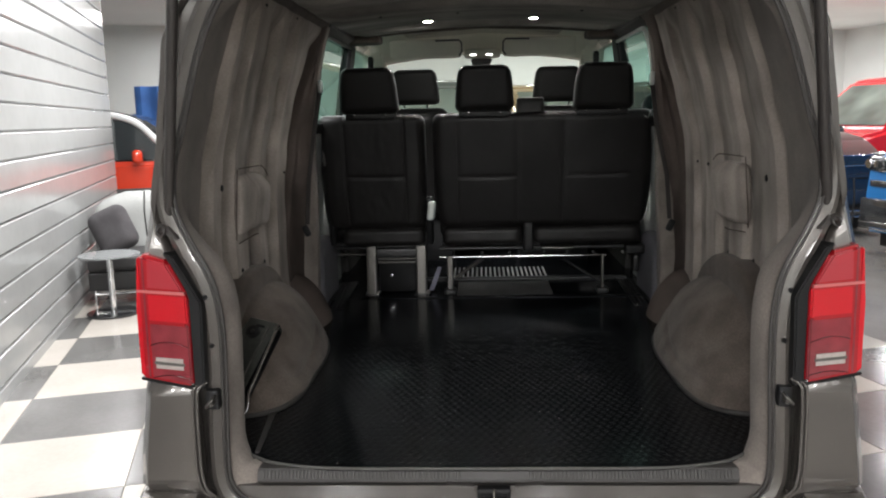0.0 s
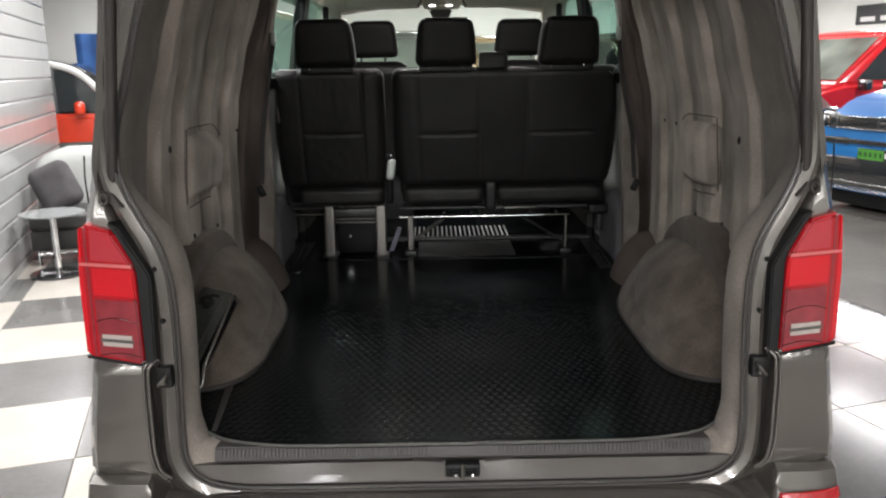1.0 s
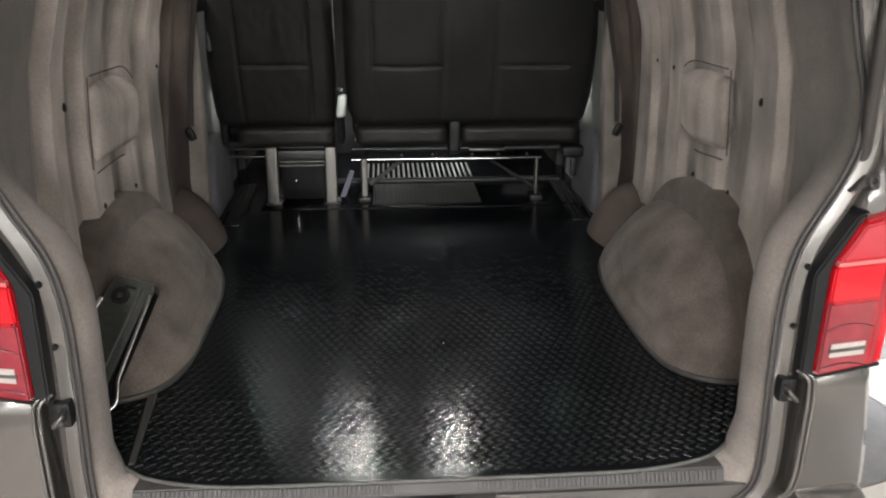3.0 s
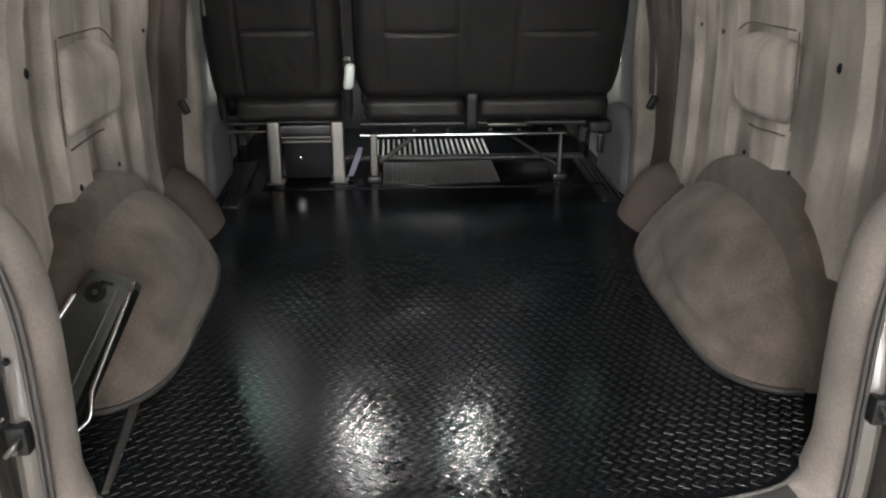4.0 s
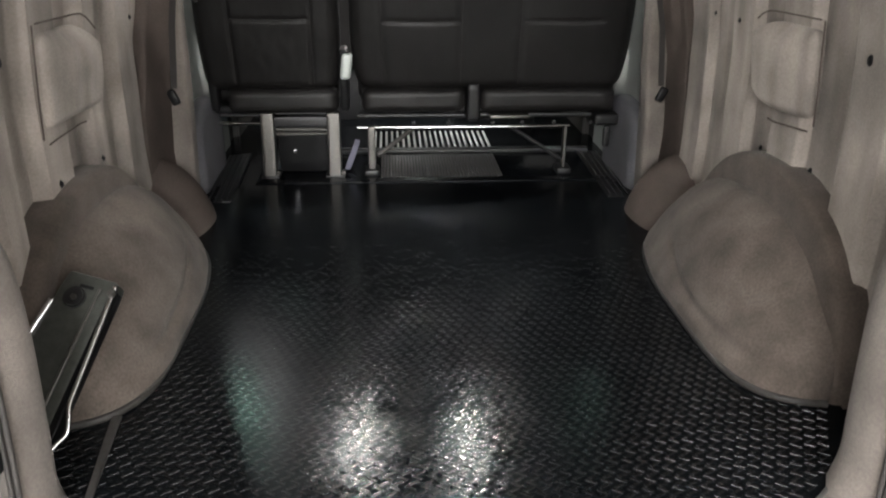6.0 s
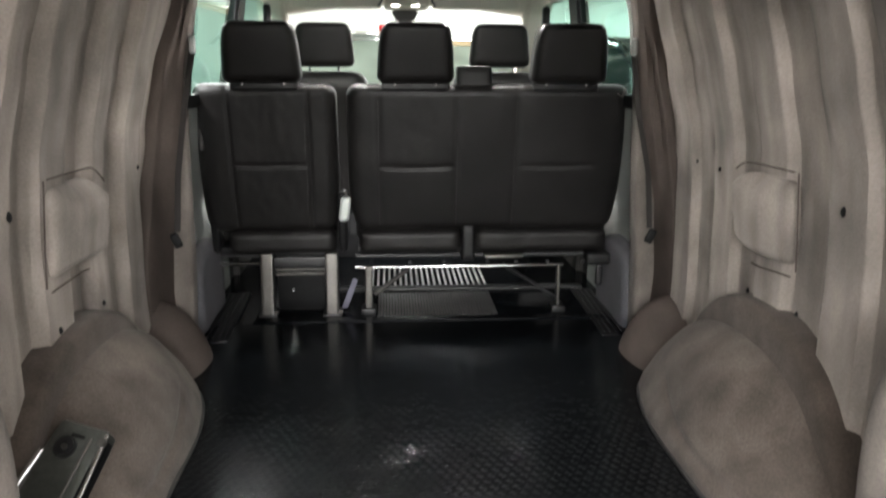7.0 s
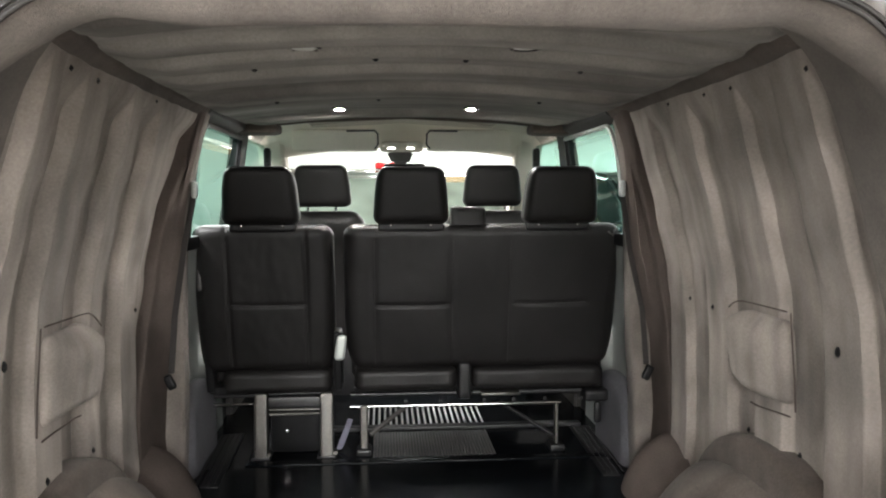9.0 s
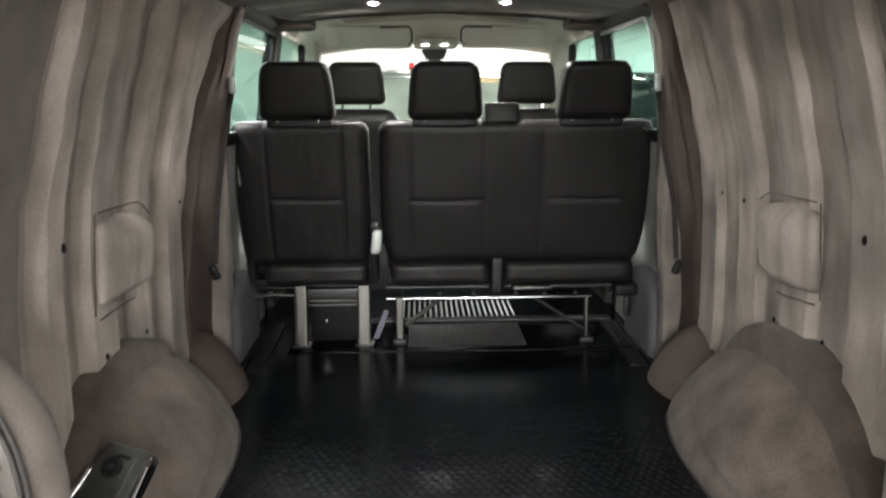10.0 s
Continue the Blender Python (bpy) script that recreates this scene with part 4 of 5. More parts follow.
# seat belts on the pillars
for s in (1, -1):
    belt = thing("seat_belt", "dark seat belt hanging on the pillar with black buckle", "seat belt", (s * 0.80, 1.80, 1.65), "seat belts")
    pts = [(s * 0.764, 1.80, 1.66), (s * (0.798 if s < 0 else 0.783), 1.772, 1.46), (s * 0.832, 1.762, 1.23), (s * 0.848, 1.758, 1.03)]
    v = []
    for x, y, z in pts:
        v += [(x - 0.010, y, z), (x + 0.010, y + 0.002, z), (x + 0.010, y - 0.002, z), (x - 0.010, y - 0.004, z)]
    raw("webbing", v, [tuple(4 * k + q for q in f) for k in range(3) for f in ((0, 1, 5, 4), (7, 6, 2, 3), (0, 4, 7, 3), (1, 2, 6, 5))], BELT_CLOTH, belt)
    part("buckle", soft_bm((0.03, 0.02, 0.055), 0.008, 5), BLACK_PLASTIC, belt, "black buckle").data.transform(pose(s * 0.852, 1.752, 1.0, 0, s * 25))
    part("guide", soft_bm((0.02, 0.035, 0.06), 0.009, 5), SILVER_IN, belt, "pale belt guide").data.transform(Matrix.Translation((s * 0.764, 1.80, 1.67)))

# ---- things in the load space ----


def stud_mesh(cells, w, l, h, z):
    """Small raised bars: cells are (x, y, angle)."""
    verts, faces = [], []
    full = h
    for x, y, ang in cells:
        h = full * (1 - 0.6 * smoothstep(0.30, 0.95, y)) if y < 2 else full
        c, s_ = math.cos(ang), math.sin(ang)
        b = len(verts)
        tiers = ((1.05, 1.15, -0.00075), (1.01, 1.03, -0.0001), (1.0, 1.0, 0.0), (0.95, 0.88, h * 0.55), (0.62, 0.26, h))
        for fl, fw, zz in tiers:
            for px, py in ((-l, -w), (l, -w), (l, w), (-l, w)):
                px, py = px * fl / 2, py * fw / 2
                verts.append((x + px * c - py * s_, y + px * s_ + py * c, z + zz))
        faces.append((b + 16, b + 17, b + 18, b + 19))
        for k in (0, 4, 8, 12):
            for q in range(4):
                r = (q + 1) % 4
                faces.append((b + k + q, b + k + r, b + k + 4 + r, b + k + 4 + q))
    return verts, faces


MAT_Z = 0.604
mat = thing("rubber_mat", "black studded rubber mat covering the load floor", "mat", (0, 0, FLOOR_Z))
half = resample([(0.0, 0.036), (0.35, 0.038), (0.48, 0.046), (0.60, 0.076), (0.657, 0.113), (0.712, 0.168), (0.765, 0.24), (0.83, 0.34)], 26) + [(0.852, 0.42), (0.852, 1.70), (0.79, 1.99)]
outline = half + [(-x, y) for x, y in half[::-1] if x > 0]
part("sheet", prism_bm(outline, "z", FLOOR_Z + 0.001, MAT_Z), RUBBER, mat, "black rubber sheet")
tube("rim", [(x, y, MAT_Z - 0.002) for x, y in [(-x, y) for x, y in half[:27][::-1]] + half[1:27]], 0.0042, RUBBER_EDGE, mat, "lighter grey front edge")


def edge_x(y):
    """How far the studs reach to the side at depth y."""
    return interp([(0.0, 0.3), (0.062, 0.50), (0.09, 0.595), (0.125, 0.645), (0.18, 0.70), (0.25, 0.745), (0.34, 0.80)], y)


cells = []
for j in range(67):
    for i in range(-29, 30):
        for turned in (0, 1):
            x, y = i * 0.028 + 0.014 * (j % 2) + 0.007 * turned, 0.072 + j * 0.0285 + 0.01425 * turned
            if y > 1.93 or abs(x) > (edge_x(y) if y < 0.43 else 0.655) or random.random() < smoothstep(0.75, 1.5, y):
                continue
            cells.append((x + random.uniform(-0.0005, 0.0005), y, radians(-33 if turned else 33) + random.uniform(-0.04, 0.04)))
tagged(raw("studs", *stud_mesh(cells, 0.0062, 0.021, 0.00036, MAT_Z + 0.0007), STUD, mat, "", 8), kind="stuff")

front_mat = thing("floor_mat", "black studded mat under the second seat row", "mat", (0, 2.6, FLOOR_Z))
part("sheet", box_bm((1.40, 1.22, 0.008), (0.05, 2.63, FLOOR_Z + 0.005), 0.003), RUBBER, front_mat)
# ridges and ribs take the pale colours that carry the cab light
cells = [(-0.185 + i * 0.0265, 2.665, 1.57) for i in range(21)]
tagged(raw("ridge_pattern", *stud_mesh(cells, 0.0105, 0.36, 0.004, FLOOR_Z + 0.009), RIDGE_GLINT, front_mat, "bright lengthwise ridges", 12), kind="stuff")
cells = [(-0.15 + i * 0.0125, 2.085 + j * 0.017 + 0.008 * (i % 2), 1.57) for i in range(40) for j in range(20)]
tagged(raw("ribs", *stud_mesh(cells, 0.0095, 0.014, 0.0012, FLOOR_Z + 0.0095), STUD_LIT, front_mat, "", 12), kind="stuff")
part("rear_crossbar", soft_bm((1.36, 0.05, 0.02), 0.006, 6), DARK_STEEL, front_mat, "dark steel cross rail").data.transform(Matrix.Translation((0.1, 2.455, 0.612)))
part("crossbar", soft_bm((1.36, 0.05, 0.012), 0.005, 6), RUBBER, front_mat, "dark steel cross rail").data.transform(Matrix.Translation((0.1, 2.03, 0.604)))
strip = thing("carpet_strip", "narrow grey carpet edging strip on the mat", "edging strip", (-0.68, 0.27, MAT_Z))
part("strip", prism_bm([(-0.664, 0.125), (-0.652, 0.13), (-0.682, 0.43), (-0.702, 0.425)], "z", MAT_Z, MAT_Z + 0.006, 0.002), SEAL, strip)

# jack on the left wheel arch
jack = thing("car_jack", "dark grey car jack with bright crank rod beside the wheel arch", "car jack", (-0.75, 0.27, MAT_Z))
axis = Vector((0.125, 0.27, 0.255)).normalized()
side_dir = Vector((-0.93, 0.12, 0.0))
side_dir = (side_dir - axis * side_dir.dot(axis)).normalized()
face_dir = axis.cross(side_dir).normalized()
if face_dir.y > 0:
    face_dir = -face_dir
jm = Matrix((side_dir, axis, -face_dir)).transposed().to_4x4()
jm.translation = Vector((-0.782, 0.405, 0.751))
jack_body = part("body", soft_bm((0.13, 0.37, 0.05), 0.012, 10, lambda c: jm @ Vector((c.x * (1 + 0.12 * (-c.y / 0.18)), c.y, c.z))), JACK_PAINT, jack, "dark grey pressed-steel body")
knob = part("knob", disc_bm(0.023, 0.014, 20, 0.004, jm @ pose(0.012, 0.13, -0.028)), DARK_STEEL, jack, "dark screw knob")
part("pin", disc_bm(0.006, 0.02, 10, 0.002, jm @ pose(0.008, 0.128, -0.034)), STEEL, knob)
part("slot", box_bm((0.03, 0.008, 0.006), (0, 0, 0), 0.002, m=jm @ pose(0.0, 0.158, -0.024)), BLACK_PLASTIC, jack)
tube("crank", rounded_path([jm @ Vector(p) for p in ((-0.060, 0.172, -0.030), (-0.086, -0.075, -0.034), (-0.098, -0.10, -0.030), (-0.104, -0.125, -0.024), (-0.092, -0.15, -0.03), (-0.098, -0.23, -0.03))], 0.03), 0.0052, CHROME, jack, "bright steel crank rod")
tube("rail", [jm @ Vector(p) for p in ((0.060, 0.115, -0.02), (0.078, -0.08, -0.024))], 0.0075, CHROME, jack)
# thin steel tube that draws the highlight along the body's folded edge
tube("edge_highlight", [jm @ Vector(p) for p in ((-0.030, 0.16, -0.027), (-0.040, -0.18, -0.028))], 0.0034, STEEL, jack)
part("side_flange", soft_bm((0.022, 0.34, 0.03), 0.006, 6, lambda c: jm @ Vector((c.x - 0.054 + 0.05 * (c.y - 0.17), c.y - 0.005, c.z - 0.008))), DEEP_BLACK, jack, "dark folded flange")
part("fixing", disc_bm(0.009, 0.012, 12, 0.003, jm @ pose(-0.062, 0.155, -0.036)), STEEL, jack)
part("foot", soft_bm((0.09, 0.05, 0.06), 0.012, 5, lambda c: jm @ Vector((c.x - 0.02, c.y - 0.20, c.z))), BLACK_PLASTIC, jack)


# ---- seats ----
def lean_y(z):
    return 2.112 - 0.20 * (z - 0.95)


def seat_row(name, label, x0, x1, seams, cross, heads, rolls, group="second seat row"):
    seat = thing(name, label, "car seat", ((x0 + x1) / 2, 2.15, 0.6), group)
    w, h, zb, zt = x1 - x0, 0.592, 0.945, 1.537
    cx, cz = (x0 + x1) / 2, (zb + zt) / 2

    def shape(c):
        fz = c.z / (h / 2)
        fx = c.x / (w / 2)
        k = 1 - 0.06 * max(0, -fz) ** 3
        y = c.y + (0.010 * (abs(fx) ** 6) if c.y < 0 else 0)
        groove = 0.0
        if c.y < 0:
            for sx in seams:
                groove += 0.006 * math.exp(-((c.x + cx - sx) / 0.006) ** 2)
            for a, b, z in cross:
                if a - 0.01 < c.x + cx < b + 0.01:
                    sag = 0.008 * ((c.x + cx - (a + b) / 2) / (b - a)) ** 2
                    groove += 0.0045 * math.exp(-((c.z + cz - z - sag) / 0.007) ** 2)
            wr = 0.0025 * noise.noise(Vector((c.x * 9 + cx, c.z * 6, 1.7))) + 0.0012 * noise.noise(Vector((c.x * 34, c.z * 22, 5.0)))
            y += groove + wr
        return Vector((cx + c.x * k, lean_y(cz + c.z) + 0.07 + y, cz + c.z))
    back = part("backrest", soft_bm((w, 0.14, h), 0.048, 74, shape), LEATHER, seat, "black leather backrest with stitched panels", 70)

    def rear(x, z):
        return lean_y(z) - 0.0005
    for sx in seams:
        tube("seam", [(sx, rear(sx, z) + 0.002, z) for z in [zb + 0.03 + 0.5 * k / 12 for k in range(13)]], 0.0016, LEATHER_SEAM, back)
    for a, b, z in cross:
        tube("seam", [(a + (b - a) * k / 12, rear(0, z) + 0.0015, z + 0.008 * (k / 12 - 0.5) ** 2 * 4 * 0.5) for k in range(13)], 0.0019, LEATHER_SEAM, back)
    for a, b in rolls:
        def roll(c, a=a, b=b):
            return Vector((c.x + (a + b) / 2, c.y + 2.15 + 0.002 * noise.noise(c * 20), c.z + 0.909))
        part("lower_roll", soft_bm((b - a, 0.10, 0.10), 0.034, 20, roll), LEATHER, seat, "rolled lower edge of the backrest")
    cushion = part("seat_cushion", soft_bm((w - 0.04, 0.50, 0.15), 0.05, 12), LEATHER, seat, "black leather seat cushion")
    cushion.data.transform(Matrix.Translation((cx, 2.44, 0.955)))
    part("seat_pan", box_bm((w - 0.06, 0.52, 0.03), (cx, 2.42, 0.865), 0.008), DARK_STEEL, seat)
    for hx in heads:
        def head(c, hx=hx):
            fz = c.z / 0.11
            return Vector((hx + c.x * (1 - 0.055 * fz) * (1 - 0.09 * max(0, fz) ** 2), 1.965 - 0.03 * fz + c.y + 0.10 * c.x * c.x, 1.648 + c.z))
        rest = part("headrest", soft_bm((0.275, 0.115, 0.218), 0.034, 22, head), LEATHER, seat, "black leather headrest on chrome posts", 70)
        # black bar added to give the gap above the backrest its shade
        part("base", soft_bm((0.25, 0.05, 0.05), 0.012, 6), BLACK_PLASTIC, rest, "black bar darkening the gap under the headrest").data.transform(Matrix.Translation((hx, 2.02, 1.535)))
        for dx in (-0.077, 0.077):
            tube("post", [(hx + dx, 1.994, 1.534), (hx + dx, 1.99, 1.558)], 0.0065, CHROME, rest)
            part("collar", disc_bm(0.013, 0.014, 14, 0.003, pose(hx + dx, 2.01, 1.541)), BLACK_PLASTIC, rest)
    return seat


single = seat_row("single_seat", "black leather single seat on two steel legs, seen from behind", -0.838, -0.300, (-0.705, -0.405), ((-0.695, -0.415, 1.222),), (-0.562,), ((-0.745, -0.315),))
bench = seat_row("bench_seat", "black leather two-seat bench beside the single seat", -0.262, 0.832, (-0.142, 0.165, 0.39), ((-0.135, 0.15, 1.215), (0.42, 0.70, 1.218)), (0.0, 0.572), ((-0.225, 0.19), (0.245, 0.79)))

for x in (-0.598, -0.338):
    leg = part("leg", soft_bm((0.052, 0.05, 0.26), 0.007, 6), STEEL, single, "grey steel leg")
    leg.data.transform(pose(x, 2.115, 0.732, -4))
    part("bolt", disc_bm(0.009, 0.012, 8, 0.002, pose(x + 0.034, 2.085, 0.625, 90)), STEEL, leg)
    part("foot_plate", box_bm((0.075, 0.10, 0.014), (x, 2.13, 0.607), 0.004), DARK_STEEL, leg)
part("box", soft_bm((0.20, 0.16, 0.20), 0.012, 6), DEEP_BLACK, single, "black box under the seat").data.transform(Matrix.Translation((-0.468, 2.24, 0.705)))
part("box_knob", disc_bm(0.008, 0.02, 12, 0.003, pose(-0.50, 2.155, 0.70, 90)), CHROME, single)
part("cross_plate", soft_bm((0.21, 0.02, 0.045), 0.006, 4), DARK_STEEL, single).data.transform(Matrix.Translation((-0.468, 2.13, 0.822)))
for z in (0.79, 0.772, 0.855):
    tube("bar", [(-0.57, 2.14, z), (-0.366, 2.14, z)], 0.006, STEEL if z < 0.8 else DARK_STEEL, single)
tube("release_bar", [(-0.79, 2.14, 0.815), (-0.63, 2.14, 0.815)], 0.008, CHROME, single)
tube("release_bar", [(-0.79, 2.16, 0.845), (-0.63, 2.16, 0.845)], 0.008, DARK_STEEL, single)
for x in (-0.80, -0.292):
    shield = soft_bm((0.035, 0.12, 0.25), 0.012, 8, lambda c, x=x: Vector((x + c.x, lean_y(0.98 + c.z) + 0.075 + c.y, 0.985 + c.z)))
    part("side_shield", shield, BLACK_PLASTIC, single, "black plastic side shield")
part("strap", prism_bm([(-0.256, 0.74), (-0.236, 0.735), (-0.262, 0.66), (-0.282, 0.612), (-0.306, 0.612), (-0.284, 0.67)], "y", 2.165, 2.172, 0.002), LILAC, single, "pale lilac webbing strap")
part("recliner", soft_bm((0.042, 0.04, 0.10), 0.014, 8, lambda c: Vector((c.x + 0.12 * c.z, c.y, c.z))), SILVER_IN, single, "pale grey recliner cover").data.transform(Matrix.Translation((-0.279, lean_y(1.04) + 0.012, 1.045)))
part("belt_slot", soft_bm((0.02, 0.04, 0.09), 0.008, 6), GREY_PLASTIC, single, "plastic lever").data.transform(Matrix.Translation((-0.812, 2.06, 1.33)))

tube("front_tube", [(-0.245, 2.14, 0.795), (0.62, 2.14, 0.795)], 0.0085, CHROME, bench, "bright steel tube")
tube("rear_tube", [(-0.245, 2.19, 0.832), (0.80, 2.19, 0.832)], 0.011, DARK_STEEL, bench)
part("under_plate", box_bm((0.16, 0.10, 0.012), (0.37, 2.18, 0.836), 0.003), STEEL, bench)
for x, w in ((-0.19, 0.030), (0.60, 0.013)):
    leg = part("leg", soft_bm((w, 0.035, 0.20), 0.005, 6), STEEL, bench, "steel bench leg")
    leg.data.transform(Matrix.Translation((x, 2.14, 0.70)))
    part("foot_plate", soft_bm((0.06, 0.09, 0.03), 0.008, 5), DARK_STEEL, leg).data.transform(Matrix.Translation((x, 2.145, 0.612)))
tube("brace", [(-0.165, 2.12, 0.685), (-0.02, 2.20, 0.775)], 0.010, STEEL, bench, "steel brace")
tube("brace", [(0.59, 2.12, 0.66), (0.38, 2.25, 0.775)], 0.008, DARK_STEEL, bench)
part("hinge", soft_bm((0.055, 0.09, 0.15), 0.014, 8), BLACK_PLASTIC, bench, "black hinge between the two halves").data.transform(Matrix.Translation((0.218, 2.145, 0.90)))
part("end_cap", soft_bm((0.10, 0.10, 0.05), 0.014, 6), BLACK_PLASTIC, bench).data.transform(Matrix.Translation((0.765, 2.16, 0.825)))
part("lever", soft_bm((0.028, 0.02, 0.085), 0.008, 5), DARK_STEEL, bench).data.transform(Matrix.Translation((0.768, 2.12, 0.755)))
for x in (-0.02, 0.12, 0.30, 0.42, 0.55, 0.70):
    part("bolt", disc_bm(0.008, 0.016, 8, 0.002, pose(x, 2.125, 0.815, 90)), DARK_STEEL, bench)
arm = part("armrest", soft_bm((0.135, 0.09, 0.12), 0.014, 8), LEATHER, bench, "folded armrest standing above the backrest")
arm.data.transform(Matrix.Translation((0.226, 2.07, 1.545)))
tube("loop", [(0.772, lean_y(1.5) - 0.004, 1.505), (0.79, lean_y(1.49) - 0.008, 1.49), (0.80, lean_y(1.5), 1.52)], 0.003, STEEL, bench)

for x in (-0.425, 0.44):
    seat = thing("front_seat", "black leather front seat with headrest in the cab", "car seat", (x, 3.1, 0.6), "front seats")
    part("backrest", soft_bm((0.52, 0.16, 0.72), 0.09, 16, lambda c, x=x: Vector((x + c.x * (1 - 0.14 * max(0, c.z / 0.36) ** 2), 3.06 + c.y - 0.16 * c.z, 1.225 + c.z))), LEATHER, seat, "black leather backrest", 70)
    rest = part("headrest", soft_bm((0.285, 0.11, 0.21), 0.036, 16, lambda c, x=x: Vector((x + 0.01 + c.x * (1 - 0.07 * c.z / 0.105 - 0.06 * max(0, c.z / 0.105) ** 2), 2.985 + c.y - 0.10 * c.z, 1.70 + c.z))), LEATHER, seat, "black leather headrest", 70)
    for dx in (-0.07, 0.07):
        tube("post", [(x + 0.01 + dx, 3.0, 1.55), (x + 0.01 + dx, 2.99, 1.63)], 0.0065, CHROME, rest)
    part("seat_cushion", soft_bm((0.52, 0.52, 0.16), 0.06, 10), LEATHER, seat).data.transform(Matrix.Translation((x, 3.34, 0.98)))
    part("pedestal", box_bm((0.44, 0.44, 0.32), (x, 3.32, 0.754), 0.02), DARK_STEEL, seat)

# ---- the hall round the van ----
HALL_H = 3.42
SIZE, U0, V0 = 0.655, -1.149, 1.566


def hall_box(name, u0, u1, v0, v1, z0, z1, mat, parent=None, label="", category="", kind="structure", bevel=0.0):
    m = Matrix((UV[0], UV[1], Vector((0, 0, 1)))).transposed().to_4x4()
    bm = box_bm((u1 - u0, v1 - v0, z1 - z0), ((u0 + u1) / 2, (v0 + v1) / 2, (z0 + z1) / 2), bevel)
    bm.transform(m)
    ob = part(name, bm, mat, parent)
    return tagged(ob, label, category, "", kind) if parent is None else hang(ob, None, label)


ground = hall_box("ground", -9, 16, -9, 19, -0.10, -0.006, FLOOR_GREY, None, "polished grey showroom floor")
hall_box("ceiling", -9, 16, -9, 19, HALL_H, HALL_H + 0.1, CEIL, None, "white showroom ceiling")
# south and west walls are unseen, added to close the hall and bounce light
hall_box("wall_south_unseen", -9, 16, -8.1, -8, 0, HALL_H, WALL_WHITE, None, "white painted showroom wall")
hall_box("wall_north", -9, 16, 15.0, 15.1, 0, HALL_H, WALL_WHITE, None, "white painted showroom wall")
hall_box("wall_east", 14, 14.1, -9, 15, 0, HALL_H, WALL_WHITE, None, "white painted showroom wall")
hall_box("wall_west_unseen", -7.1, -7, -9, 15, 0, HALL_H, WALL_WHITE, None, "white painted showroom wall")
plank_wall = hall_box("wall_planked", -2.2, -1.978, -1.3, 7.7, 0, HALL_H, PLANK, None, "wall clad with white glossy horizontal planks")

# ---- vehicles and furniture in the hall ----


def place(u, v, turn):
    """A vehicle's frame: x across, y to its rear, at hall place u, v."""
    return Matrix.Translation(hall(u, v)) @ pose(0, 0, 0, 0, 0, math.degrees(TH) + turn)


